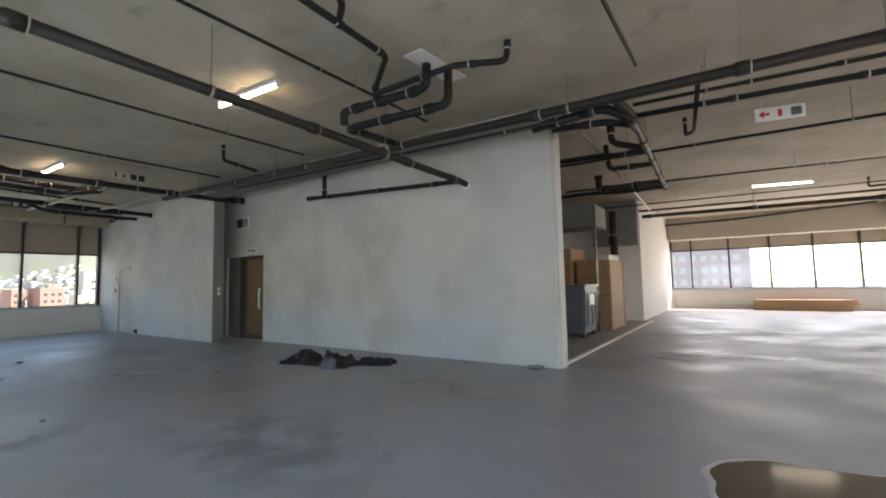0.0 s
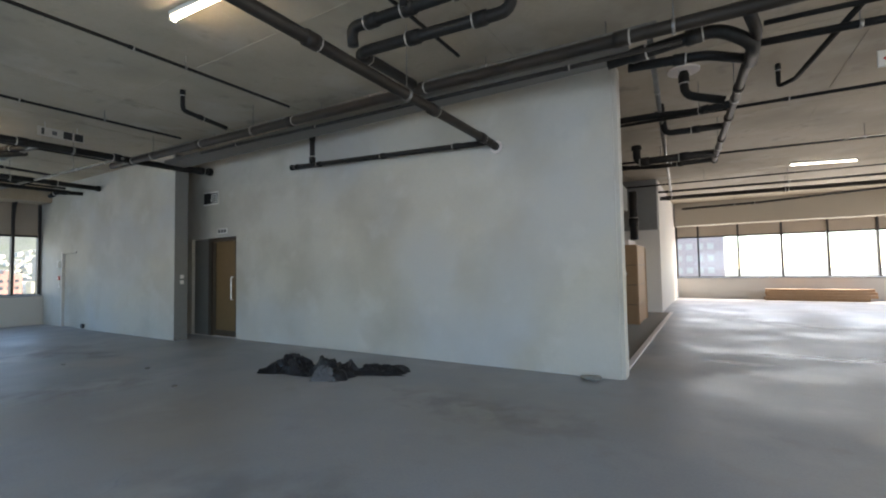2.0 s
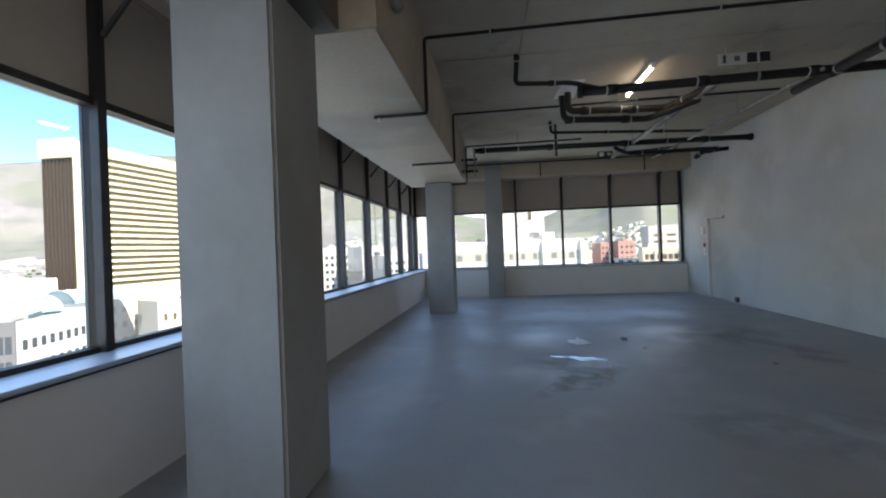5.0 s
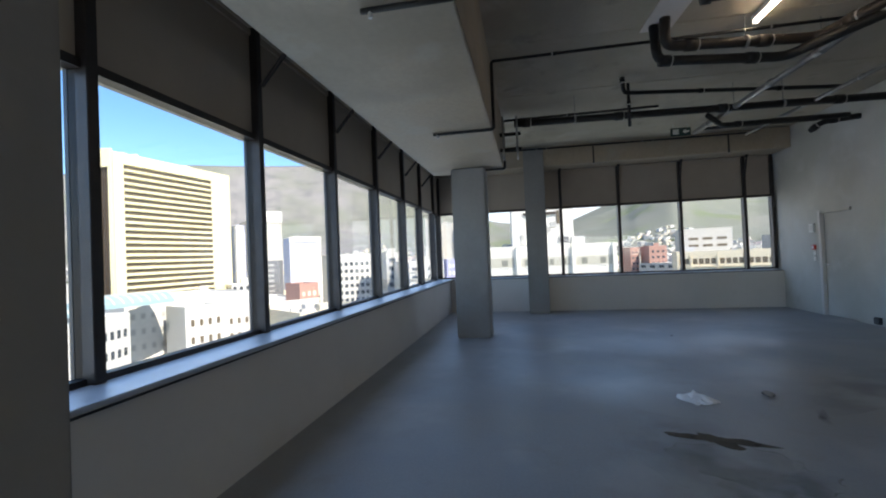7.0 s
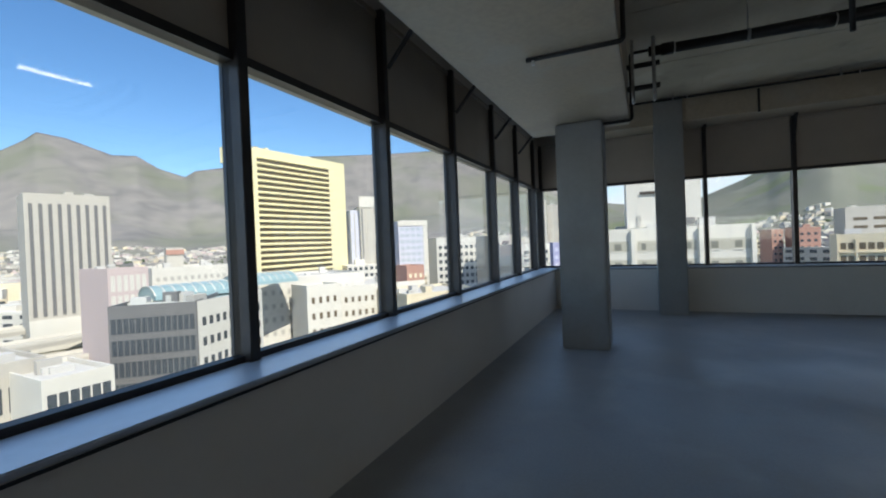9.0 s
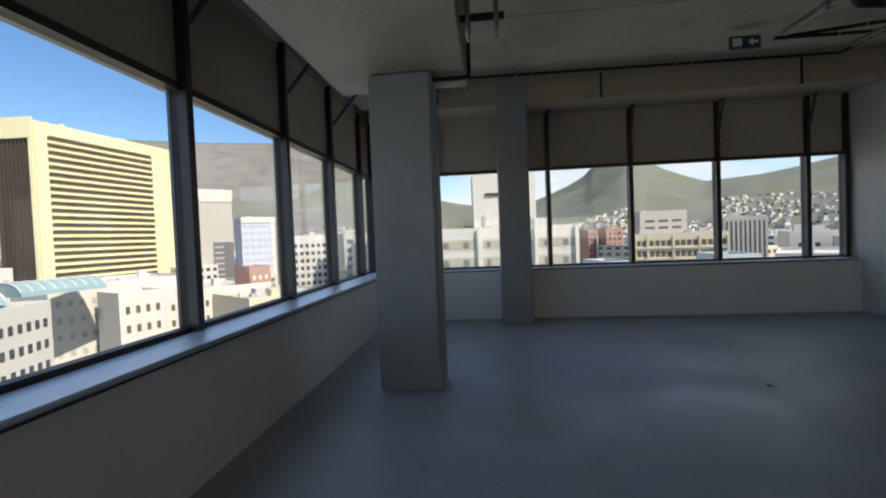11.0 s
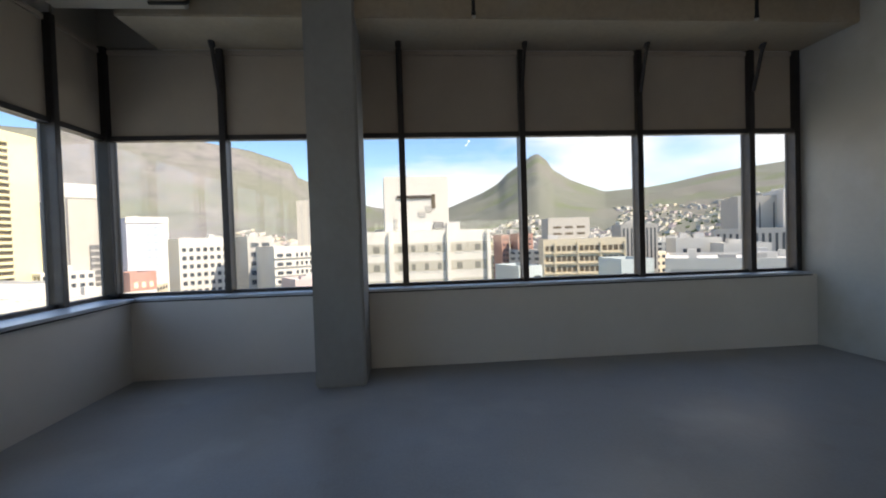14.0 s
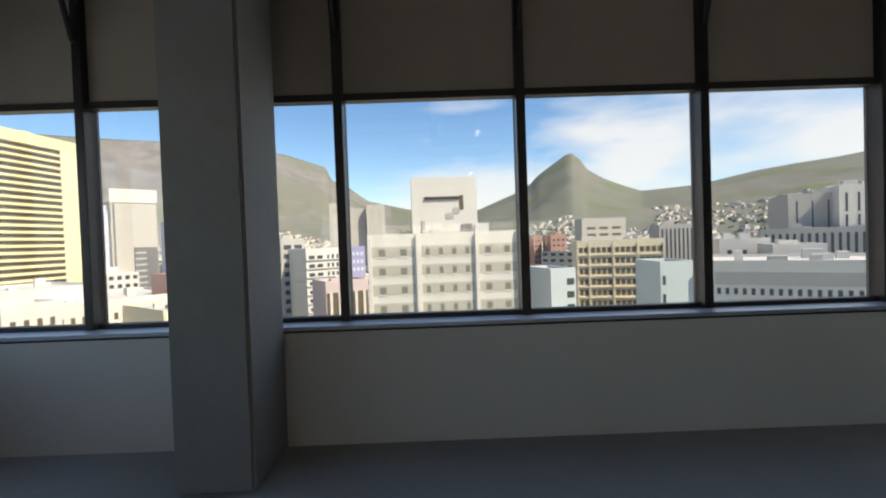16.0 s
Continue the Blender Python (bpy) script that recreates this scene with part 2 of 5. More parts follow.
M_LIME = stain_material("lime_bloom", (0.5, 0.49, 0.47), 0.7, 4.0, 0.6)
M_LIMEFAINT = stain_material("faint_lime_bloom", (0.46, 0.45, 0.43), 0.7, 2.5, 0.4)
M_DAMPFAINT = stain_material("faint_damp_film", (0.15, 0.135, 0.118), 0.4, 2.0, 0.35)
M_DAMPFILM = stain_material("damp_film", (0.1, 0.09, 0.078), 0.3, 3.0, 0.85)
M_TUBE = glow("fluorescent_tube", (1.0, 0.86, 0.62), 10.0)
M_TUBE_DIM = glow("dim_tube", (1.0, 0.93, 0.8), 3.0)


# ---- building helpers ----
def part(name, bm, mat, parent=None, label="", smooth=False):
    me = bpy.data.meshes.new(name)
    bmesh.ops.recalc_face_normals(bm, faces=bm.faces)
    bm.to_mesh(me)
    bm.free()
    me.materials.append(mat)
    if smooth:
        for p in me.polygons:
            p.use_smooth = True
    ob = new(name, me)
    if parent:
        ob.parent = parent
    if label:
        tagged(ob, label)
    return ob


def add_box(bm, x0, x1, y0, y1, z0, z1, bevel=0.0):
    made = bmesh.ops.create_cube(bm, size=1.0)["verts"]
    for v in made:
        v.co = Vector((x0 if v.co.x < 0 else x1, y0 if v.co.y < 0 else y1, z0 if v.co.z < 0 else z1))
    if bevel:
        edges = {e for v in made for e in v.link_edges}
        bmesh.ops.bevel(bm, geom=list(edges), offset=bevel, segments=2, affect="EDGES")
    return bm


def block(name, x0, x1, y0, y1, z0, z1, mat, parent=None, bevel=0.0, label=""):
    return part(name, add_box(bmesh.new(), x0, x1, y0, y1, z0, z1, bevel), mat, parent, label)


def rounded(points, r):
    """The way through the points with its corners rounded to the radius r."""
    pts = [Vector(p) for p in points]
    out = [pts[0]]
    for a, b, c in zip(pts, pts[1:], pts[2:]):
        u, w = (a - b), (c - b)
        cut = min(r, u.length * 0.45, w.length * 0.45)
        p, q = b + u.normalized() * cut, b + w.normalized() * cut
        for k in range(5):
            s = k / 4
            out.append(p * (1 - s) ** 2 + b * 2 * s * (1 - s) + q * s ** 2)
    return out + [pts[-1]]


def add_tube(bm, points, r, sides=12, bend=None):
    way = rounded(points, bend if bend else r * 2.2) if len(points) > 2 else [Vector(p) for p in points]
    rings = []
    up = None
    for k, p in enumerate(way):
        d = (way[min(k + 1, len(way) - 1)] - way[max(k - 1, 0)]).normalized()
        if up is None:
            up = d.orthogonal().normalized()
        up = (up - d * up.dot(d)).normalized()
        side = d.cross(up)
        rings.append([bm.verts.new(p + (up * math.cos(a) + side * math.sin(a)) * r) for a in (2 * math.pi * j / sides for j in range(sides))])
    for a, b in zip(rings, rings[1:]):
        for j in range(sides):
            bm.faces.new((a[j], a[(j + 1) % sides], b[(j + 1) % sides], b[j]))
    bm.faces.new(rings[0][::-1])
    bm.faces.new(rings[-1])
    return bm


def anchor(name, place, label, category, group="", kind=""):
    ob = new(name)
    ob.location = place
    ob.empty_display_size = 0.1
    tagged(ob, label, category, group, kind)
    return ob


def under(child, parent):
    """Parents the child without moving it."""
    child.parent = parent
    child.matrix_parent_inverse = Matrix.Translation(-Vector(parent.location))
    return child


CEIL = 4.1
SILL, HEAD, TOP = 0.89, 2.645, 3.63


# ---- floor, ceiling, beams ----
def structure(ob, label):
    return tagged(ob, label, kind="structure")


floor = structure(block("floor", -18.4, 7.1, -1.75, 24.5, -0.35, 0.0, M_FLOOR), "bare grey concrete screed floor with stains")
bm = bmesh.new()
add_box(bm, -18.4, 7.1, -1.75, 24.5, CEIL, CEIL + 0.3)
for k in range(14):
    add_box(bm, -17.3 + 1.83 * k, -17.294 + 1.83 * k, 0.5, 23.1, CEIL - 0.006, CEIL + 0.01)
for k in range(7):
    add_box(bm, -17.3, 5.2, 1.6 + 3.05 * k, 1.607 + 3.05 * k, CEIL - 0.005, CEIL + 0.01)
structure(part("ceiling", bm, M_CEIL), "bare off-shutter concrete ceiling slab with formwork joints")
structure(block("beam_south", -14.87, -6.985, -0.9, 0.49, 3.11, CEIL - 0.004, M_BROWNBEAM, bevel=0.012), "wide brownish concrete band beam along the window side")
structure(block("beam_west", -18.2, -17.43, -0.9, 6.74, TOP, CEIL - 0.004, M_BROWNBEAM, bevel=0.012), "shallow concrete edge beam above the windows")
structure(block("beam_corner", -17.42, -14.88, -1.4, -0.2, TOP + 0.05, CEIL - 0.004, M_BEAM, bevel=0.012), "shallow concrete edge beam in the corner")
structure(block("beam_east", 5.25, 6.72, -1.6, 10.85, 2.57, CEIL - 0.004, M_BEAM, bevel=0.012), "deep concrete band beam over the east columns")
structure(block("beam_east_far", 5.9, 6.72, 10.86, 24.2, 3.05, CEIL - 0.004, M_BEAM, bevel=0.012), "concrete edge beam above the east windows")
structure(block("beam_north", -1.9, 5.89, 23.2, 24.3, 3.13, CEIL - 0.004, M_BEAM, bevel=0.012), "concrete edge beam above the far windows")


# ---- walls ----
structure(block("wall_west_parapet", -18.32, -17.97, -1.69, 6.75, 0.0, SILL - 0.03, M_PARAPET), "pale plastered parapet under the windows")
structure(block("wall_south_parapet", -17.968, 6.6, -1.69, -1.19, 0.0, SILL - 0.03, M_PARAPET), "pale plastered parapet under the windows")
structure(block("wall_east_parapet", 6.604, 6.98, -1.69, 24.2, 0.0, SILL - 0.03, M_PARAPET), "pale plastered parapet under the windows")
structure(block("wall_north_parapet", -1.9, 6.6, 23.85, 24.2, 0.0, SILL - 0.03, M_PARAPET), "pale plastered parapet under the far windows")
DOOR_W0, DOOR_W1 = -16.59, -15.67
bm = bmesh.new()
add_box(bm, -18.4, DOOR_W0, 6.74, 7.03, 0, CEIL - 0.003)
add_box(bm, DOOR_W0, DOOR_W1, 6.74, 7.03, 2.12, CEIL - 0.003)
add_box(bm, DOOR_W1, -10.70, 6.74, 7.03, 0, CEIL - 0.003)
structure(part("wall_north", bm, M_PLASTER), "pale grey plastered wall with a side door")
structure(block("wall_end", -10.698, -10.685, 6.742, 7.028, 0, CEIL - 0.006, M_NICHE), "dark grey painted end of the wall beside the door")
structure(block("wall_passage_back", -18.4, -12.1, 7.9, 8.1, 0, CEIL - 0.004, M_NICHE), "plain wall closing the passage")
DOOR_N0, DOOR_N1, DOOR_NT = -11.35, -9.62, 2.26
bm = bmesh.new()
add_box(bm, -12.3, DOOR_N0, 7.5, 7.85, 0, CEIL - 0.003)
add_box(bm, DOOR_N0, DOOR_N1, 7.5, 7.85, DOOR_NT, CEIL - 0.003)
add_box(bm, DOOR_N1, -1.62, 7.5, 7.85, 0, CEIL - 0.003)
bmesh.ops.bevel(bm, geom=[e for e in bm.edges if abs(e.verts[0].co.x + 1.62) < 0.01 and abs(e.verts[1].co.x + 1.62) < 0.01 and abs(e.verts[0].co.z - e.verts[1].co.z) > 1], offset=0.05, segments=4, affect="EDGES")
structure(part("wall_core_south", bm, M_PLASTER), "large pale grey plastered wall with blotchy patches")
structure(block("wall_lobby", -11.6, -9.0, 9.4, 9.6, 0, CEIL - 0.004, M_PLASTER), "plain wall behind the lobby door")
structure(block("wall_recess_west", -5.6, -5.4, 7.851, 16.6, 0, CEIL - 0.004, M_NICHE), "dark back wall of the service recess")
bm = bmesh.new()
add_box(bm, -5.6, -1.95, 16.62, 16.9, 0, CEIL - 0.003)
add_box(bm, -2.2, -1.95, 16.9, 24.2, 0, CEIL - 0.003)
structure(part("wall_core_north", bm, M_PARAPET), "cream plastered core wall")
structure(block("recess_floor", -5.39, -1.76, 7.86, 16.61, 0.001, 0.005, M_ROUGHFLOOR), "dark rough unfinished slab in the service recess")
structure(block("trim", -1.755, -1.66, 7.86, 16.6, 0.001, 0.03, M_WHITE, bevel=0.008), "pale raised screed edge along the service recess")


structure(block("corner_pier", -18.5, -18.22, -1.75, -1.58, HEAD + 0.03, CEIL + 0.2, M_PARAPET), "plain corner pier above the windows")
structure(block("corner_fascia", -18.215, -17.6, -1.74, -1.56, TOP + 0.025, CEIL - 0.01, M_BEAM), "concrete edge above the corner windows")
structure(block("corner_fascia_west", -18.44, -18.22, -1.57, -0.9, TOP + 0.025, CEIL - 0.01, M_BEAM), "concrete edge above the corner windows")


# ---- columns ----
def column(x0, x1, y0, y1, top, label):
    return tagged(block("column", x0, x1, y0, y1, 0, top, M_COLUMN, bevel=0.02), label, "column", "concrete columns")


column(-6.94, -6.3, -0.58, 0.06, 3.106, "grey plastered square column near the south windows")
column(-14.85, -14.3, -0.46, 0.16, 3.106, "grey plastered square column under the beam end")
column(-17.96, -17.36, 0.85, 1.345, 4.09, "grey plastered square column before the west windows")
column(5.3, 6.4, 10.2, 10.8, 2.566, "pale plastered column at the east windows")
column(5.1, 6.15, 17.1, 17.65, 2.62, "pale plastered column with stacked boards beside it")
column(5.85, 6.45, 23.2, 23.8, 4.09, "pale plastered column at the far windows")
structure(block("column_head", -6.98, -6.22, -0.68, 0.22, 3.11, CEIL - 0.005, M_RAWHEAD, bevel=0.012), "raw concrete column head block with shade put into its dark colour")
structure(block("column_head_far", 5.15, 6.4, 17.0, 17.75, 2.624, CEIL - 0.005, M_BEAM, bevel=0.012), "concrete column head block")


# ---- windows ----
def window_band(name, origin, along, inward, stops, label, braces=(), sill=0.275, reach=0.42):
    """A curtain wall band. stops: distances of the mullions from the origin along the wall; inward: unit way into the room."""
    root = anchor(name, origin, label, "window", kind="structure")
    o, a, n = Vector(origin), Vector(along), Vector(inward)

    def boxed(nm, s0, s1, d0, d1, z0, z1, mat, label="", bevel=0.0):
        p, q = o + a * s0 + n * d0, o + a * s1 + n * d1
        ob = block(nm, min(p.x, q.x), max(p.x, q.x), min(p.y, q.y), max(p.y, q.y), z0, z1, mat, None, bevel, label)
        return under(ob, root)

    first, last = stops[0], stops[-1]
    boxed("window_sill", first, last, 0.05, sill, SILL - 0.028, SILL, M_SILL, "blue-grey aluminium window sill", 0.006)
    boxed("sill_nose", first, last, sill + 0.001, sill + 0.009, SILL - 0.042, SILL - 0.0295, M_BLACK)
    boxed("bottom_rail", first, last, -0.03, 0.045, SILL - 0.02, SILL + 0.035, M_MULLION)
    boxed("head_rail", first, last, -0.03, 0.06, HEAD - 0.02, HEAD + 0.035, M_MULLION)
    boxed("top_rail", first, last, -0.03, 0.05, TOP - 0.05, TOP + 0.0, M_PANEL)
    for s in stops:
        boxed("mullion", s - 0.035, s + 0.035, -0.032, 0.1, SILL + 0.001, TOP + 0.02, M_MULLION, "", 0.004)
        boxed("mullion_cover", s - 0.037, s + 0.037, -0.058, -0.033, SILL - 0.1, HEAD + 0.02, M_MULLION_IN)
    for s, e in zip(stops, stops[1:]):
        pane = boxed("pane", s + 0.03, e - 0.03, 0.0, 0.008, SILL + 0.03, HEAD - 0.015, M_GLASS)
        pane.visible_shadow = False
        boxed("spandrel_panel", s + 0.036, e - 0.036, 0.012, 0.03, HEAD + 0.036, TOP - 0.051, M_PANEL, "matt beige panel above the glass")
        boxed("spandrel_backing", s + 0.0, e - 0.0, -0.16, -0.034, HEAD + 0.02, CEIL + 0.2, M_PARAPET)
    for s in braces:
        bm = bmesh.new()
        p = o + a * s + n * 0.12
        add_tube(bm, [p + Vector((0, 0, 3.12)), p + n * reach + Vector((0, 0, 3.62))], 0.022, 6)
        add_tube(bm, [p + n * (reach - 0.03) + Vector((0, 0, 3.58)), p + n * (reach + 0.02) + Vector((0, 0, 3.66))], 0.035, 6)
        under(part("brace", bm, M_MULLION), root)
    return root


window_band("window_south", (-18.25, -1.55, 0), (1, 0, 0), (0, 1, 0), [0.04, 0.8, 2.2] + [0.42 + 1.587 * k for k in range(2, 15)] + [24.3, 25.1],
            "long band of aluminium-framed windows over the city", [2.2] + [0.42 + 1.587 * k for k in range(2, 9)], 0.40, 0.45)
window_band("window_west", (-18.25, -1.55, 0), (0, 1, 0), (1, 0, 0), [0.06, 1.31, 2.70, 3.31, 4.74, 6.19, 7.63, 8.23],
            "band of aluminium-framed windows facing the mountains", [1.31, 3.31, 4.74, 6.19, 7.63], 0.275, 0.16)
window_band("window_east", (6.9, -1.55, 0), (0, 1, 0), (-1, 0, 0), [0.06 + 1.49 * k for k in range(18)],
            "band of tall aluminium-framed windows on the bright side")
window_band("window_north", (-1.95, 24.1, 0), (1, 0, 0), (0, -1, 0), [0.04, 0.88, 2.35, 3.83, 5.28, 6.72, 8.1, 8.8],
            "far band of overexposed aluminium-framed windows")


# ---- pipes under the ceiling ----
def pipe_run(name, label, points, r, mat, collars=(), hangers=(), ends=False, sides=10, collar_mat=None, category="pipe", group="ceiling pipes"):
    """A pipe through the points. collars: distances along its way; hangers: the same, for rods up to the ceiling."""
    root = anchor(name, points[0], label, category, group)
    pts = [Vector(p) for p in points]
    under(part("tube", add_tube(bmesh.new(), pts, r, sides), mat, smooth=True), root)

    def at(s):
        for a, b in zip(pts, pts[1:]):
            d = (b - a).length
            if s <= d:
                return a + (b - a) * (s / d), (b - a).normalized()
            s -= d
        return pts[-1], (pts[-1] - pts[-2]).normalized()

    for s in collars:
        p, d = at(s)
        coupling = under(part("coupling", add_tube(bmesh.new(), [p - d * r * 1.1, p + d * r * 1.1], r * 1.22, sides), collar_mat or mat, smooth=True), root)
        part("clip", add_tube(bmesh.new(), [p + d * (r * 1.1 + 0.001), p + d * (r * 1.1 + 0.016)], r * 1.16, sides), M_CLIP, coupling, "pale steel clip", smooth=True)
    for s in hangers:
        p, d = at(s)
        clamp = under(part("clamp", add_tube(bmesh.new(), [p - d * 0.015, p + d * 0.015], r * 1.25, sides), M_GALV, smooth=True), root)
        part("rod", add_tube(bmesh.new(), [p + Vector((0, 0, r)), (p.x, p.y, CEIL)], 0.006, 6), M_GALV, clamp)
    if ends:
        p, d = at(1e9)
        under(part("cap", add_tube(bmesh.new(), [p - d * r * 0.6, p + d * r * 0.5], r * 1.3, sides), mat, smooth=True), root)
    return root


def spaced(first, last, step):
    return [first + step * k for k in range(int((last - first) / step) + 1)]


# hall and white wall
pipe_run("drain_pipe", "thick black drain pipe hung diagonally from the ceiling", [(-3.56, -0.6, 3.5), (-3.31, 7.28, 3.27), (-3.31, 7.5, 3.25)], 0.058, M_BRONZEPIPE, (1.9, 4.6, 6.4, 7.6), (1.0, 3.35, 5.9))
flange = anchor("pipe_flange", (-3.31, 7.49, 3.25), "white plastered collar round the pipe hole", "pipe flange")
under(part("collar", add_tube(bmesh.new(), [(-3.31, 7.46, 3.25), (-3.31, 7.505, 3.25)], 0.095, 16), M_WHITE), flange)
pipe_run("waste_pipe", "black waste pipe running along the white wall", [(-3.36, 7.24, 3.27), (-7.5, 7.25, 3.46)], 0.042, M_BLACKPIPE, (0.5, 1.9, 3.4, 4.0), (), True)
pipe_run("pipe_riser", "short black riser into the ceiling pipe", [(-6.95, 7.25, 3.45), (-6.95, 7.25, 4.095)], 0.048, M_BLACKPIPE, (0.08, 0.5))
pipe_run("main_pipe", "long thick dark main pipe under the ceiling", [(-11.3, 5.78, 3.72), (-0.3, 5.95, 3.62), (5.24, 6.0, 3.58)], 0.062, M_BRONZEPIPE, spaced(0.8, 16, 2.3), spaced(1.6, 16, 2.95))
pipe_run("conduit", "pale galvanised conduit above the main pipe", [(-10.6, 5.9, 3.83), (-1.0, 6.06, 3.75)], 0.028, M_GALV, spaced(1, 9, 1.7))
pipe_run("branch_main", "second dark pipe beside the main pipe", [(-8.6, 6.1, 3.66), (-0.8, 6.2, 3.58)], 0.024, M_BLACKPIPE, spaced(1, 7, 1.9))
# added tray: stands for the shadowed ceiling strip and shades the wall top
tray = anchor("shade_tray", (-6.0, 6.6, 3.76), "added dark tray that stands for the shaded band beside the main pipe", "cable tray")
under(block("base", -10.4, -1.3, 6.36, 6.78, 3.755, 3.765, M_NICHE), tray)
for y in (6.36, 6.77):
    under(block("side", -10.4, -1.3, y, y + 0.012, 3.766, 3.83, M_NICHE), tray)
for k in range(7):
    for y in (6.4, 6.75):
        under(part("rod", add_tube(bmesh.new(), [(-10.1 + 1.43 * k, y, 3.76), (-10.1 + 1.43 * k, y, CEIL)], 0.005, 6), M_GALV), tray)
for x in (-0.03, -3.09, -6.03):
    pipe_run("sprinkler_pipe", "thin black sprinkler pipe across the ceiling", [(x, -0.8, 3.96), (x, 5.95, 3.95)], 0.02, M_BLACKPIPE, (2.2, 4.6), (1.2, 5.2), sides=8)
for x, deep in ((-8.92, -0.1), (-11.85, -0.26)):
    run = pipe_run("sprinkler_pipe", "thin black sprinkler pipe that steps down round the beam", [(x, 5.9, 3.94), (x, 0.52, 3.94), (x, 0.52, 3.08), (x, deep, 3.08)], 0.02, M_BLACKPIPE, (2.2, 4.6), (1.2,), sides=8)
    under(part("sprinkler_head", add_tube(bmesh.new(), [(x, deep + 0.06, 3.08), (x, deep + 0.06, 3.03)], 0.014, 8), M_STEEL, label="small steel sprinkler head"), run)
pipe_run("sprinkler_pipe", "thin black sprinkler pipe at the beam end", [(-14.5, 3.2, 3.96), (-14.5, 0.525, 3.96), (-14.5, 0.525, 3.08), (-14.5, -0.22, 3.08)], 0.022, M_BLACKPIPE, (1.5,), (), sides=8)
pipe_run("conduit", "pale galvanised pipe beside the column head", [(-4.4, 0.55, 3.52), (-7.45, 0.55, 3.5)], 0.038, M_GALV, (0.8, 1.9), (1.0,), True)
pipe_run("ceiling_stub", "black pipe stub beside the column head", [(-7.25, 0.62, 4.095), (-7.25, 0.62, 3.62), (-7.1, 0.6, 3.56)], 0.06, M_BLACKPIPE, (0.05,), ())
pipe_run("sprinkler_pipe", "thin black sprinkler pipe beside the column head", [(-6.03, 0.34, 3.95), (-6.03, -0.3, 3.95), (-6.03, -0.3, 3.5), (-6.03, -0.75, 3.5)], 0.022, M_BLACKPIPE, (), (), sides=8)
# drain cluster in the hall
bm = bmesh.new()
add_box(bm, -0.14, 0.14, -0.45, 0.45, -0.012, 0.0)
board = tagged(part("cover_board", bm, M_WHITE), "white board fixed to the ceiling round drain pipes", "cover board", "cover boards")
board.matrix_world = pose(-2.12, 4.82, 4.098, 0, 0, -3)
pipe_run("drain_pipe", "black drain pipe with a wide bend", [(-2.17, 4.68, 4.095), (-2.17, 4.68, 3.79), (-3.5, 4.58, 3.77), (-3.5, 4.6, 3.6)], 0.055, M_BLACKPIPE, (0.5, 1.0, 1.4), ())
pipe_run("drain_pipe", "black drain pipe with a wide bend", [(-2.0, 4.9, 4.095), (-2.0, 4.9, 3.62), (-3.52, 4.7, 3.58), (-3.58, 5.72, 3.64)], 0.055, M_BLACKPIPE, (0.75, 1.4, 2.1), ())
pipe_run("vent_pipe", "bent black vent pipe from the ceiling", [(-1.14, 4.8, 4.095), (-1.16, 4.8, 3.87), (-1.7, 4.56, 3.88), (-2.86, 4.52, 3.84)], 0.036, M_BLACKPIPE, (0.04, 0.6, 1.2), ())
pipe_run("vent_pipe", "bent black vent pipe from the ceiling", [(-2.87, 4.55, 3.76), (-2.84, 4.5, 3.9), (-2.26, 4.05, 3.95), (-2.2, 2.3, 3.98), (-2.2, 0.8, 3.98)], 0.036, M_BLACKPIPE, (0.15, 1.0, 1.6), (2.6,))
pipe_run("vent_pipe", "bent black vent pipe from the ceiling", [(-1.98, 2.9, 4.095), (-1.99, 3.15, 3.99), (-2.2, 3.3, 3.97)], 0.034, M_BLACKPIPE, (0.03,), ())
pipe_run("vent_pipe", "short bent black pipe under the ceiling", [(-7.09, 4.94, 4.095), (-7.1, 4.95, 3.81), (-7.3, 5.75, 3.8)], 0.032, M_BLACKPIPE, (0.03, 0.6), ())
pipe_run("ceiling_stub", "black pipe stub with a ceiling plate", [(-7.03, 1.75, 4.095), (-7.06, 1.75, 3.72)], 0.036, M_BLACKPIPE, (0.02,), ())
pipe_run("conduit", "thin grey conduit along the ceiling", [(-7.2, 1.74, 4.08), (-10.1, 1.62, 4.08)], 0.01, M_GALV, sides=6)
# hub beyond the white wall
pipe_run("drain_pipe", "dusty black drain pipe with pale clips running into the bright hall", [(-0.28, 5.98, 3.58), (-0.2, 6.35, 3.56), (-0.5, 11.85, 3.54)], 0.05, M_BRONZEPIPE, spaced(0.6, 5.6, 1.2), (2.2, 4.8), True)
pipe_run("conduit", "slanting pale galvanised conduit", [(-1.1, 6.5, 3.8), (-1.65, 17.7, 3.72)], 0.032, M_GALV, spaced(1.5, 10, 2.2), (3, 7))
pipe_run("elbow_pipe", "thick black elbow joint at the pipe junction", [(-1.5, 6.35, 3.6), (-0.5, 6.3, 3.66), (-0.22, 6.42, 3.5), (-0.22, 6.9, 3.5)], 0.062, M_BLACKPIPE, (0.3, 0.8), ())
pipe_run("elbow_pipe", "thick black elbow joint at the pipe junction", [(-1.35, 6.72, 3.66), (-0.6, 6.75, 3.62), (-0.25, 6.9, 3.55)], 0.05, M_BLACKPIPE, (0.5,), ())
pipe_run("branch_pipe", "black branch pipe into the service recess", [(-0.3, 8.35, 3.56), (-0.75, 8.65, 3.62), (-1.25, 8.9, 3.74), (-2.6, 8.95, 3.78)], 0.05, M_BLACKPIPE, (0.4, 1.1), ())
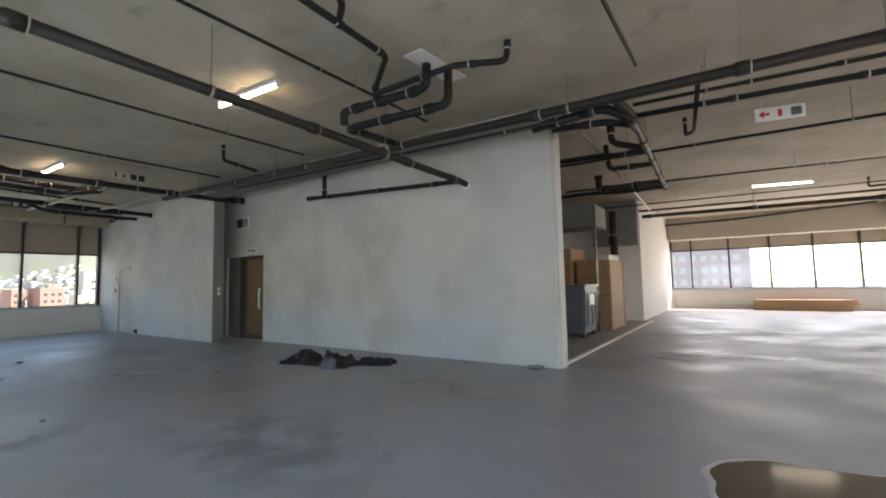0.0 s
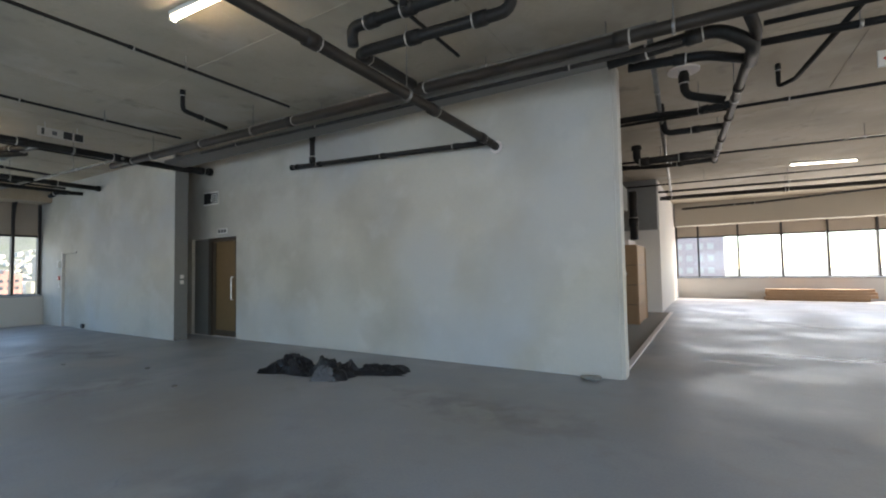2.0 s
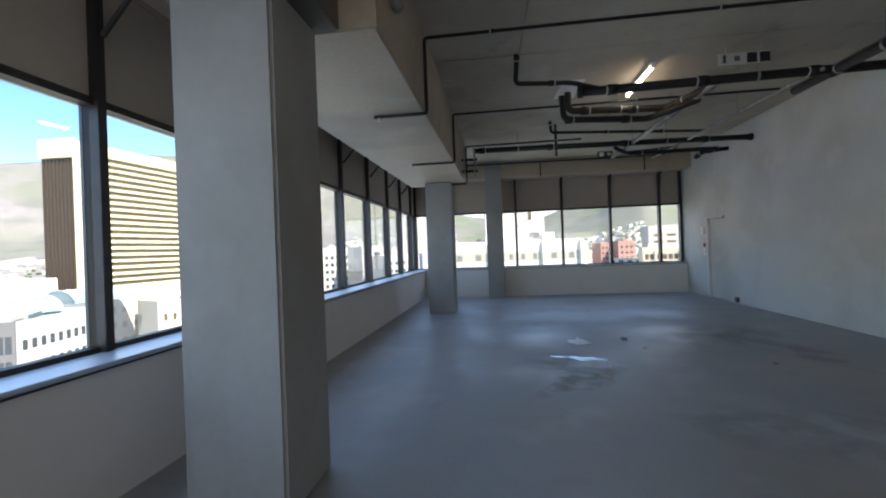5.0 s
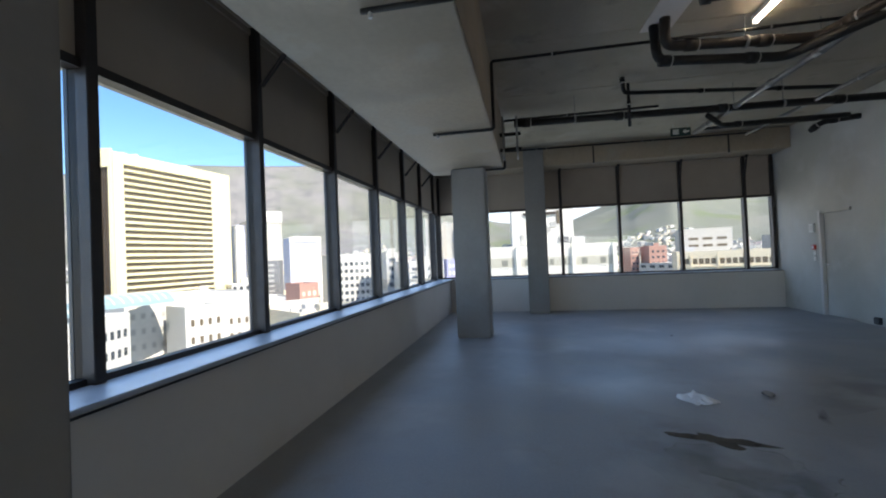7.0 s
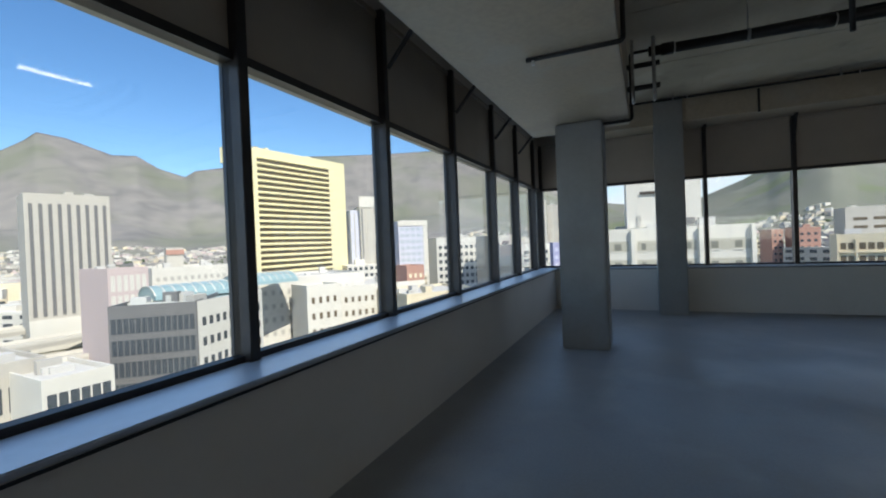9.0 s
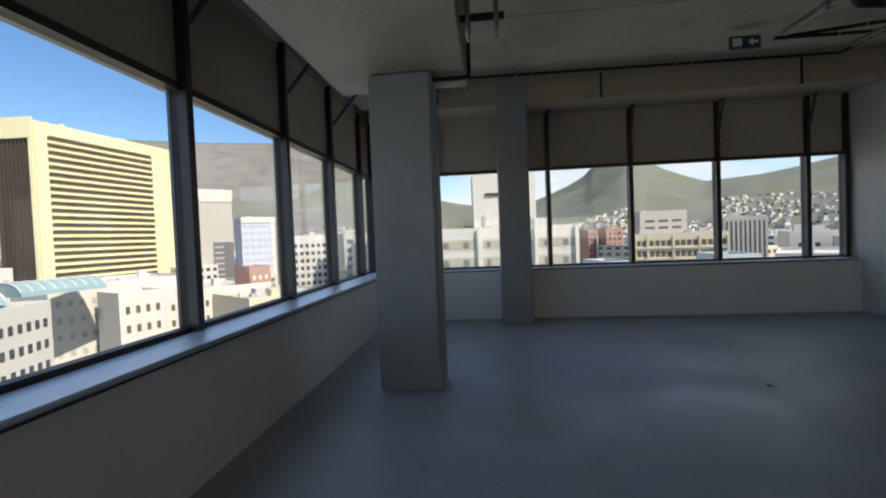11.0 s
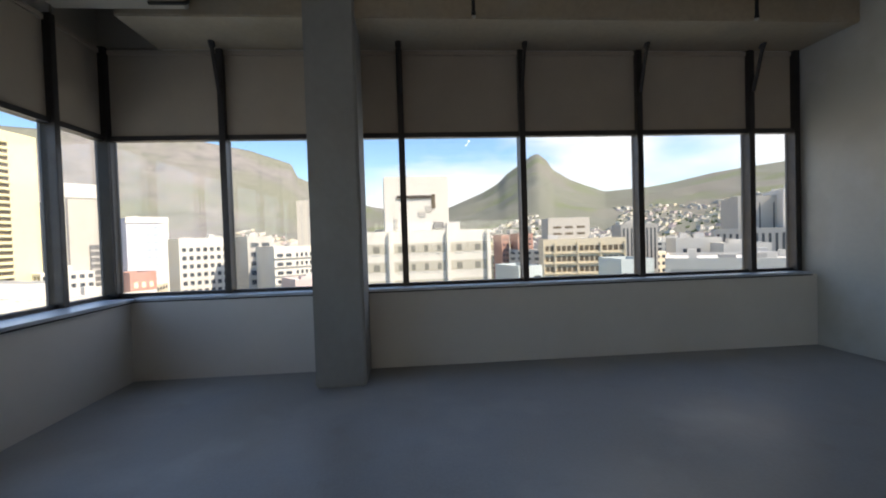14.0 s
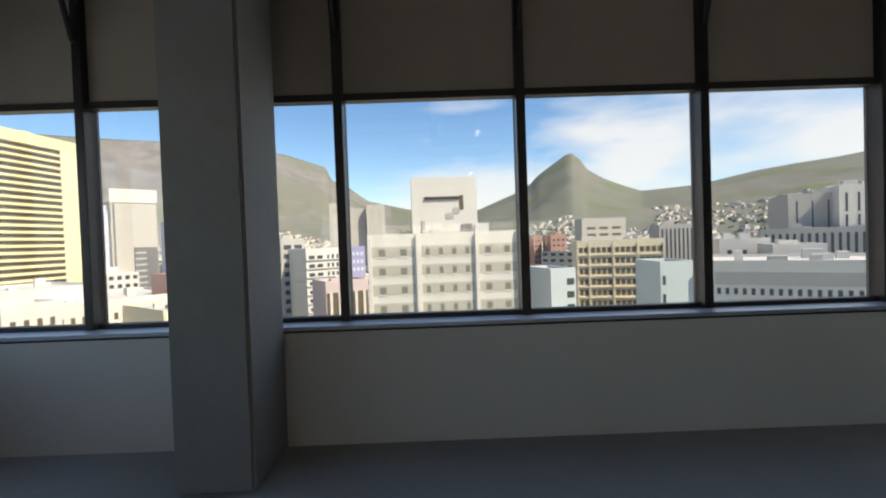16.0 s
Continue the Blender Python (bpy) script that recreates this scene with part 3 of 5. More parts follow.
pipe_run("branch_pipe", "black branch pipe into the service recess", [(-0.36, 9.4, 3.56), (-1.2, 9.5, 3.6), (-1.25, 9.5, 4.095)], 0.05, M_BLACKPIPE, (0.4,), ())
pipe_run("branch_pipe", "thick black branch pipe with an upturned end", [(-0.5, 11.2, 3.55), (-1.85, 11.2, 3.55), (-1.85, 11.2, 3.85)], 0.075, M_BLACKPIPE, (0.5, 1.2), (), True)
pipe_run("branch_pipe", "black branch pipe into the service recess", [(-0.5, 11.75, 3.54), (-1.5, 11.9, 3.56), (-2.3, 12.2, 3.68), (-4.5, 12.3, 3.7)], 0.05, M_BLACKPIPE, (0.6, 1.8), ())
bm = bmesh.new()
add_tube(bm, [(-0.86, 8.25, 4.098), (-0.86, 8.25, 4.075)], 0.2, 20)
tagged(part("drain_plate", bm, M_WHITE), "round white plate round a ceiling drain", "cover plate", "cover boards")
pipe_run("branch_pipe", "black bend below the ceiling drain", [(-0.86, 8.25, 4.08), (-0.86, 8.25, 3.75), (-0.4, 8.3, 3.6)], 0.055, M_BLACKPIPE, (0.1,), ())
pipe_run("service_pipe", "black service pipe under the ceiling", [(-0.15, 6.33, 3.62), (2.24, 6.5, 3.62), (2.3, 4.4, 3.64), (2.35, 0.5, 3.66)], 0.025, M_BLACKPIPE, (1.2, 2.0, 4.0), (0.8, 5.0), sides=8)
pipe_run("service_pipe", "black service pipe under the ceiling", [(-0.2, 6.7, 3.6), (3.88, 7.1, 3.6), (5.24, 7.2, 3.5)], 0.036, M_BLACKPIPE, (1.1, 2.3, 3.6), (0.8, 3.0))
pipe_run("cross_pipe", "black pipe crossing the others", [(2.7, 6.15, 3.62), (3.75, 7.37, 3.72)], 0.032, M_BLACKPIPE, (0.2, 1.4))
pipe_run("cross_pipe", "black pipe crossing the others", [(3.95, 4.6, 3.92), (3.75, 7.4, 3.84), (3.67, 12.4, 3.9), (3.66, 12.45, 4.095)], 0.026, M_BLACKPIPE, (2.0, 2.9), (4.5,))
for y, x0 in ((6.9, 3.3), (7.02, 3.4), (6.55, 3.9)):
    pipe_run("service_pipe", "black service pipe over the east beam", [(x0, y, 3.78), (5.24, y + 0.12, 3.74)], 0.03, M_BLACKPIPE, (0.6,), (1.0,), sides=8)
pipe_run("vent_pipe", "hooked black pipe below the ceiling", [(0.22, 8.72, 4.095), (0.22, 8.75, 3.8), (0.36, 8.5, 3.78), (0.58, 6.15, 3.64)], 0.028, M_BLACKPIPE, (0.05,), ())
pipe_run("vent_pipe", "hooked black pipe below the ceiling", [(4.5, 11.55, 4.095), (4.5, 11.55, 3.86), (3.86, 11.6, 3.85)], 0.028, M_BLACKPIPE, (0.05,), ())
pipe_run("vent_pipe", "hooked black pipe below the ceiling", [(4.6, 15.7, 4.095), (4.6, 15.75, 3.86), (4.15, 15.8, 3.85)], 0.028, M_BLACKPIPE, (0.05,), ())
pipe_run("vent_pipe", "hooked black pipe below the ceiling", [(3.9, 17.0, 4.095), (3.9, 17.1, 3.84), (4.3, 17.1, 3.84)], 0.028, M_BLACKPIPE, (0.05,), ())
pipe_run("sprinkler_pipe", "thin black sprinkler pipe that steps down the east beam", [(-2.2, 8.8, 3.64), (5.22, 8.85, 3.62), (5.22, 8.87, 2.54), (6.1, 8.87, 2.54)], 0.024, M_BLACKPIPE, (2.5, 5.0), (1.5, 4.5), sides=8)
pipe_run("sprinkler_pipe", "thin black sprinkler pipe across the hall", [(-3.0, 12.3, 3.82), (5.88, 13.2, 3.82)], 0.024, M_BLACKPIPE, (2.5, 5.5), (1.5, 5.0), sides=8)
pipe_run("main_pipe", "long thick dark pipe across the hall", [(-3.7, 17.2, 3.6), (4.6, 17.7, 3.58), (5.2, 16.6, 3.4), (5.18, 11.0, 3.03), (5.18, 2.0, 2.99)], 0.065, M_BRONZEPIPE, (2, 5, 8, 12, 16), (1.5, 5.0))
pipe_run("service_pipe", "dark pipe across the hall", [(-3.7, 16.6, 3.72), (5.0, 17.1, 3.7)], 0.035, M_BLACKPIPE, (2, 5), (1.5, 5.0), sides=8)
pipe_run("service_pipe", "dark pipe across the hall", [(-3.7, 15.7, 3.8), (5.6, 16.2, 3.8)], 0.02, M_BLACKPIPE, (2, 5), (3.0,), sides=8)
pipe_run("service_pipe", "dark pipe sloping across the hall", [(-1.4, 18.6, 3.36), (0.8, 18.7, 3.4), (4.4, 19.0, 3.62)], 0.035, M_BLACKPIPE, (2,), (1.5,), sides=8)
pipe_run("service_pipe", "dark pipe along the east beam", [(5.17, 11.2, 2.88), (5.17, 2.0, 2.84)], 0.03, M_BLACKPIPE, (2, 5), (), sides=8)
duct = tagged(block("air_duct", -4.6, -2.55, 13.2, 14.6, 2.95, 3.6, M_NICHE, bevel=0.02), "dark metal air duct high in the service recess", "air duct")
pipe_run("pipe_riser", "dark upright pipe in the service recess", [(-2.45, 12.9, 0.005), (-2.45, 12.9, 3.5)], 0.045, M_GALV, (1.0, 2.4))
pipe_run("pipe_riser", "dark upright pipe in the service recess", [(-2.5, 15.3, 2.2), (-2.5, 15.3, 3.6)], 0.11, M_BLACKPIPE, (0.5,))
# west room
pipe_run("drain_pipe", "thick black drain pipe with a capped end", [(-10.5, 6.74, 3.74), (-10.5, 2.5, 3.7)], 0.062, M_BLACKPIPE, (1.2, 2.6, 3.8), (1.9,), True)
pipe_run("drain_pipe", "thick black pipe end behind the wall corner", [(-10.5, 6.6, 3.74), (-10.55, 7.44, 3.8)], 0.07, M_BLACKPIPE, (0.6,), (), True)
pipe_run("vent_pipe", "bent black vent pipe from the ceiling", [(-9.95, 1.6, 4.095), (-10.22, 1.58, 3.8), (-10.3, 2.35, 3.78), (-10.45, 2.75, 3.72)], 0.034, M_BLACKPIPE, (0.03, 0.9), ())
bm = bmesh.new()
add_box(bm, -0.42, 0.42, -0.17, 0.17, -0.012, 0.0)
board = tagged(part("cover_board", bm, M_WHITE), "white board fixed to the ceiling round drain pipes", "cover board", "cover boards")
board.matrix_world = pose(-11.5, 2.5, 4.098, 0, 0, 4)
pipe_run("drain_pipe", "black drain pipe with a wide bend", [(-11.62, 2.5, 4.095), (-11.68, 2.5, 3.79), (-11.9, 4.15, 3.78), (-10.8, 4.4, 3.74)], 0.058, M_BRONZEPIPE, (0.6, 1.4, 2.4), (1.2,))
pipe_run("drain_pipe", "black drain pipe with a wide bend", [(-11.78, 2.42, 4.095), (-11.8, 2.45, 3.68), (-12.05, 3.9, 3.66), (-11.2, 4.38, 3.68)], 0.055, M_BLACKPIPE, (0.5, 1.5), ())
pipe_run("conduit", "long pale galvanised pipe under the ceiling", [(-10.6, 4.38, 3.72), (-15.6, 4.14, 3.7)], 0.042, M_GALV, spaced(0.6, 4.8, 0.95), (1.5, 3.5))
pipe_run("conduit", "long pale galvanised conduit under the ceiling", [(-10.4, 5.6, 3.72), (-13.6, 5.38, 3.7), (-16.2, 5.3, 3.72)], 0.028, M_GALV, spaced(0.6, 4.8, 1.1), (1.9,))
pipe_run("vent_pipe", "bent black vent pipe from the ceiling", [(-13.33, 2.38, 4.095), (-13.34, 2.4, 3.86), (-14.0, 5.66, 3.84)], 0.03, M_BLACKPIPE, (0.04, 1.4, 2.6), ())
pipe_run("drain_pipe", "thick black drain pipe across the west room", [(-13.86, 0.74, 3.7), (-14.26, 6.68, 3.7)], 0.058, M_BLACKPIPE, (0.2, 1.7, 3.3, 5.0), (1.0, 4.2), True)
pipe_run("drain_pipe", "black drain pipe beside the thick one", [(-14.3, 3.9, 3.66), (-14.8, 4.3, 3.6), (-14.9, 6.3, 3.62)], 0.045, M_BLACKPIPE, (0.9,), ())
pipe_run("vent_pipe", "short black pipe hanging from the ceiling", [(-13.6, 2.52, 4.095), (-13.6, 2.52, 3.42)], 0.025, M_BLACKPIPE, (0.3,), ())
pipe_run("vent_pipe", "black pipe stub beside the wall", [(-15.6, 6.1, 3.55), (-15.4, 6.2, 3.66), (-15.3, 6.72, 3.68)], 0.05, M_BLACKPIPE, (0.1, 0.4), ())
rack = anchor("pipe_bracket", (-13.5, 0.62, 3.4), "galvanised pipe bracket beside the beam", "pipe bracket")
for y in (0.56, 0.78):
    under(part("strap", add_tube(bmesh.new(), [(-13.62, y, 3.72), (-13.62, y, 3.05), (-13.48, y, 3.05), (-13.48, y, 3.72)], 0.018, 8), M_GALV), rack)
for z in (3.2, 3.45):
    under(part("bar", add_tube(bmesh.new(), [(-13.55, 0.5, z), (-13.55, 0.84, z)], 0.03, 8), M_BLACKPIPE), rack)
pipe_run("sprinkler_pipe", "thin black sprinkler pipe along the west beam", [(-17.14, -0.42, 3.6), (-17.14, -0.08, 3.6), (-17.14, -0.08, 4.0), (-17.22, 5.9, 3.98), (-16.2, 5.9, 3.97)], 0.02, M_BLACKPIPE, (2.2, 4.6), (2.0, 4.4), sides=8)
for y in (2.5, 5.42):
    pipe_run("sprinkler_drop", "short sprinkler drop before the west beam", [(-17.28, y, 3.98), (-17.28, y, 3.58)], 0.018, M_BLACKPIPE, (0.38,), (), sides=8)
pipe_run("conduit", "black pipe bend under the ceiling near the exit sign", [(-16.1, 5.9, 3.96), (-16.4, 4.5, 3.95), (-16.44, 6.72, 3.95)], 0.024, M_BLACKPIPE, (0.4, 2.2), (), sides=8)


# ---- ceiling lights and signs ----
def batten_light(x, y, z, length, turn, mat, label):
    root = anchor("batten_light", (x, y, z), label, "ceiling light", "ceiling lights")
    bm = bmesh.new()
    add_box(bm, -length / 2, length / 2, -0.045, 0.045, 0.0, 0.05, 0.006)
    body = part("housing", bm, M_SIGNWHITE, root)
    tube = part("tube", add_tube(bmesh.new(), [(-length / 2 + 0.02, 0, -0.022), (length / 2 - 0.02, 0, -0.022)], 0.019, 10), mat, root)
    for s in (-1, 1):
        bm = bmesh.new()
        add_box(bm, s * length / 2 - 0.012, s * length / 2 + 0.012, -0.03, 0.03, -0.045, 0.0)
        part("lamp_holder", bm, M_SIGNWHITE, root)
    root.rotation_euler = (0, 0, radians(turn))
    return root


batten_light(-4.6, 3.86, CEIL - 0.052, 1.25, 3, M_TUBE, "lit fluorescent batten light on the ceiling")
batten_light(-11.25, 3.54, CEIL - 0.052, 1.25, 1, M_TUBE, "lit fluorescent batten light on the ceiling")
batten_light(1.95, 16.3, CEIL - 0.052, 1.45, 14, M_TUBE_DIM, "dim fluorescent batten light in the far hall")


def sign_plate(x, y, z, turn, w, h, mat, label, marks):
    """A sign that hangs under the ceiling; marks: (x, width, height, material, tip) on both faces."""
    root = anchor("exit_sign", (x, y, z), label, "sign", "hanging signs")
    bm = bmesh.new()
    add_box(bm, -w / 2, w / 2, -0.012, 0.012, -h / 2, h / 2, 0.004)
    part("plate", bm, mat, root)
    for side in (-1, 1):
        for mx, mw, mh, mm, tip in marks:
            bm = bmesh.new()
            if tip:
                vs = [bm.verts.new((mx * 1.0 + a, side * 0.0145, b)) for a, b in ((-mw / 2, 0), (0.0, mh / 2), (0.0, mh / 6), (mw / 2, mh / 6), (mw / 2, -mh / 6), (0.0, -mh / 6), (0.0, -mh / 2))]
                bm.faces.new(vs)
            else:
                add_box(bm, mx - mw / 2, mx + mw / 2, side * 0.014 - 0.001, side * 0.014 + 0.001, -mh / 2, mh / 2)
            part("symbol", bm, mm, root)
    for s in (-w * 0.35, w * 0.35):
        part("hanger", add_tube(bmesh.new(), [(s, 0, h / 2), (s, 0, CEIL - z)], 0.004, 6), M_STEEL, root)
    root.rotation_euler = (0, 0, radians(turn))
    return root


sign_plate(1.48, 8.72, 3.88, 10, 0.63, 0.2, M_SIGNWHITE, "white hanging sign with a red arrow", [(-0.2, 0.14, 0.12, M_RED, True), (0.0, 0.055, 0.11, M_RED, False), (0.2, 0.13, 0.12, M_GREYCLOTH, False)])
sign_plate(-10.36, 4.62, 3.93, 92, 0.66, 0.15, M_CLIP, "pale hanging sign with dark pictograms", [(-0.26, 0.04, 0.11, M_BLACK, False), (-0.1, 0.07, 0.07, M_GREYCLOTH, False), (0.09, 0.13, 0.13, M_BLACK, False), (0.25, 0.13, 0.13, M_BLACK, False)])
sign_plate(-16.43, 4.16, 3.94, 91, 0.4, 0.17, M_GREEN, "dark green hanging exit sign with white symbols", [(-0.1, 0.12, 0.11, M_SIGNWHITE, False), (0.1, 0.13, 0.11, M_SIGNWHITE, True)])


# ---- doors ----
door = anchor("door_1", (-10.5, 7.6, 0), "wooden lobby door with a long steel pull handle", "door", kind="structure")
under(block("side_panel", DOOR_N0 + 0.02, -10.72, 7.56, 7.62, 0.006, DOOR_NT - 0.02, M_NICHE), door)
under(block("door_frame", -10.72, -10.6, 7.53, 7.66, 0.006, DOOR_NT - 0.01, M_DARKWOOD), door)
under(block("door_frame", -9.7, DOOR_N1 + 0.005, 7.53, 7.66, 0.006, DOOR_NT - 0.01, M_DARKWOOD), door)
under(block("door_head", -10.6, -9.7, 7.53, 7.66, 2.17, DOOR_NT - 0.01, M_DARKWOOD), door)
leaf = under(block("leaf", -10.598, -9.702, 7.57, 7.62, 0.012, 2.168, M_WOOD, bevel=0.004, label="honey-brown veneered door leaf"), door)
block("kick_rail", -10.59, -9.71, 7.556, 7.569, 0.03, 0.15, M_DARKWOOD, leaf)
block("stile", -10.59, -10.47, 7.556, 7.569, 0.15, 2.15, M_DARKWOOD, leaf)
part("pull_handle", add_tube(bmesh.new(), [(-9.82, 7.56, 0.85), (-9.82, 7.51, 0.85), (-9.82, 7.51, 1.35), (-9.82, 7.56, 1.35)], 0.014, 8), M_STEEL, leaf, "steel pull handle")
structure(block("door_threshold", DOOR_N0, DOOR_N1, 7.5, 7.85, 0.001, 0.006, M_WHITE), "pale threshold under the lobby door")
vent = anchor("wall_vent", (-10.4, 7.49, 3.2), "small grey louvred vent above the door", "vent")
under(block("frame", -10.86, -10.28, 7.485, 7.505, 3.04, 3.34, M_SIGNWHITE), vent)
under(block("opening", -10.84, -10.57, 7.478, 7.484, 3.06, 3.32, M_BLACK), vent)
for k in range(6):
    under(block("slat", -10.56, -10.3, 7.474, 7.484, 3.065 + 0.042 * k, 3.09 + 0.042 * k, M_GREYCLOTH), vent)
label_plate = tagged(block("door_sign", -10.3, -9.95, 7.488, 7.498, 2.34, 2.46, M_SIGNWHITE), "small pale sign with dark marks above the door", "sign", "wall signs")
for k in range(3):
    under(block("mark", -10.28 + 0.11 * k, -10.2 + 0.11 * k, 7.484, 7.4875, 2.36, 2.44, M_GREYCLOTH), label_plate)
for z in (1.22, 1.34):
    sw = tagged(block("light_switch", -10.684, -10.676, 6.86, 6.94, z, z + 0.08, M_SIGNWHITE, bevel=0.003), "white light switch on the dark wall end", "light switch", "switches")
    under(block("rocker", -10.676, -10.671, 6.885, 6.915, z + 0.02, z + 0.06, M_WHITE), sw)

door2 = anchor("door_2", (-16.3, 6.8, 0), "white painted side door with a steel frame", "door", kind="structure")
under(block("door_frame", DOOR_W0 - 0.03, DOOR_W0 + 0.04, 6.715, 6.9, 0.004, 2.12, M_PARAPET), door2)
under(block("door_frame", DOOR_W1 - 0.04, DOOR_W1, 6.76, 6.9, 0.004, 2.12, M_PLASTER), door2)
under(block("door_head", DOOR_W0 + 0.04, DOOR_W1 - 0.04, 6.725, 6.9, 2.06, 2.12, M_PLASTER), door2)
leaf2 = under(block("leaf", DOOR_W0 + 0.043, DOOR_W1 - 0.043, 6.78, 6.825, 0.01, 2.058, M_PLASTER, bevel=0.004), door2)
part("door_handle", add_tube(bmesh.new(), [(DOOR_W0 + 0.11, 6.78, 1.03), (DOOR_W0 + 0.11, 6.73, 1.03), (DOOR_W0 + 0.24, 6.73, 1.03)], 0.011, 8), M_STEEL, leaf2, "steel lever handle")
control = tagged(block("wall_box", -16.9, -16.74, 6.7, 6.738, 1.69, 1.87, M_SIGNWHITE, bevel=0.006), "cream control box beside the side door", "wall box")
under(block("cover", -16.87, -16.77, 6.694, 6.699, 1.73, 1.83, M_PARAPET), control)
call = tagged(block("call_point", -16.84, -16.74, 6.7, 6.738, 1.33, 1.43, M_RED, bevel=0.005), "red alarm call point on the wall", "call point")
under(block("window_plate", -16.815, -16.765, 6.694, 6.699, 1.35, 1.41, M_SIGNWHITE), call)
for z in (1.1, 1.21):
    sw = tagged(block("light_switch", -16.83, -16.75, 6.726, 6.738, z, z + 0.08, M_SIGNWHITE, bevel=0.003), "white light switch below the call point", "light switch", "switches")
    under(block("rocker", -16.805, -16.775, 6.722, 6.7255, z + 0.02, z + 0.06, M_WHITE), sw)
sock = tagged(block("wall_socket", -15.23, -15.08, 6.69, 6.738, 0.03, 0.15, M_BLACK, bevel=0.012), "black socket box low on the wall", "socket")
under(block("socket_face", -15.21, -15.1, 6.684, 6.689, 0.05, 0.13, M_GREYCLOTH), sock)


# ---- things on the floor ----
def crumpled(name, cx, cy, w, d, h, mat, seed, label, category, group="", turn=0.0):
    """A crumpled sheet or bag with folds, flat on the floor."""
    bm = bmesh.new()
    n, m = 44, 26
    grid = []
    for i in range(n):
        row = []
        for j in range(m):
            u, v = 2 * i / (n - 1) - 1, 2 * j / (m - 1) - 1
            edge = 0.82 + 0.24 * noise.noise(Vector((u * 1.7 + seed, v * 1.7, 3.1)))
            fall = max(0.0, 1 - (max(abs(u), abs(v)) / 1.0) ** 3)
            f = 0.35 + 0.9 * noise.noise(Vector((u * 1.6 + seed * 3, v * 1.6, 0.5))) + 0.5 * (0.4 - abs(noise.noise(Vector((u * 3.2 + seed, v * 3.2, 1.5))))) + 0.14 * noise.noise(Vector((u * 9, v * 9, seed)))
            f = max(0.3 + 0.55 * (f - 0.3) + 0.12 * noise.noise(Vector((u * 13 + seed, v * 7, 4))), 0.04)
            row.append(bm.verts.new((u * w / 2 * edge + 0.05 * noise.noise(Vector((u * 4, v * 4, 9 + seed))), v * d / 2 * edge, 0.006 + h * fall * f)))
        grid.append(row)
    for i in range(n - 1):
        for j in range(m - 1):
            bm.faces.new((grid[i][j], grid[i + 1][j], grid[i + 1][j + 1], grid[i][j + 1]))
    rim = [grid[i][0] for i in range(n)] + [grid[n - 1][j] for j in range(1, m)] + [grid[i][m - 1] for i in range(n - 2, -1, -1)] + [grid[0][j] for j in range(m - 2, 0, -1)]
    low = [bm.verts.new((v.co.x, v.co.y, 0.001)) for v in rim]
    for k in range(len(rim)):
        bm.faces.new((rim[k], rim[(k + 1) % len(rim)], low[(k + 1) % len(rim)], low[k]))
    ob = part(name, bm, mat)
    ob.matrix_world = pose(cx, cy, 0, 0, 0, turn)
    return tagged(ob, label, category, group)


crumpled("plastic_sheet", -5.92, 5.95, 0.95, 0.62, 0.36, M_BAG, 2, "crumpled black plastic bag on the bare floor", "plastic bag", "rubbish by the wall", 12)
crumpled("plastic_sheet", -5.3, 6.05, 1.05, 0.66, 0.4, M_BAG, 5, "crumpled black plastic sheet with deep folds", "plastic bag", "rubbish by the wall", -8)
crumpled("grey_rag", -5.12, 5.8, 0.42, 0.32, 0.3, M_GREYCLOTH, 9, "dusty grey rag on the black plastic", "rag", "rubbish by the wall", 20)
crumpled("plastic_sheet", -4.72, 6.4, 1.0, 0.4, 0.24, M_BAG, 12, "flat tail of black plastic sheet by the wall", "plastic bag", "rubbish by the wall", 24)


def blot(name, cx, cy, rx, ry, z, mat, seed, label, category, rough=0.35, turn=0.0, kind="structure", rim=None):
    """A flat patch with an uneven outline; rim: a thin raised line round it."""
    bm = bmesh.new()
    n = 56
    ring = []
    for k in range(n):
        a = 2 * math.pi * k / n
        r = 1 + rough * noise.noise(Vector((math.cos(a) * 1.3 + seed, math.sin(a) * 1.3, 0))) + 0.4 * rough * noise.noise(Vector((math.cos(a) * 4 + seed, math.sin(a) * 4, 5)))
        ring.append(Vector((math.cos(a) * rx * r, math.sin(a) * ry * r, 0)))
    top = [bm.verts.new(p + Vector((0, 0, z))) for p in ring]
    bm.faces.new(top)
    low = [bm.verts.new((p.x * 1.004, p.y * 1.004, 0.0005)) for p in ring]
    for k in range(n):
        bm.faces.new((top[k], top[(k + 1) % n], low[(k + 1) % n], low[k]))
    ob = part(name, bm, mat)
    ob.matrix_world = pose(cx, cy, 0, 0, 0, turn)
    tagged(ob, label, category, kind=kind)
    if rim:
        bm = bmesh.new()
        a1 = [bm.verts.new(p * (1.0) + Vector((0, 0, 0.003))) for p in ring]
        b1 = [bm.verts.new(p * (1.012 + 0.02 * noise.noise(p * 3)) + Vector((0, 0, 0.005))) for p in ring]
        c1 = [bm.verts.new(p * (1.03 + 0.035 * noise.noise(p * 5)) + Vector((0, 0, 0.001))) for p in ring]
        for k in range(n):
            bm.faces.new((a1[k], a1[(k + 1) % n], b1[(k + 1) % n], b1[k]))
            bm.faces.new((b1[k], b1[(k + 1) % n], c1[(k + 1) % n], c1[k]))
        part("rim", bm, rim, ob)
    return ob




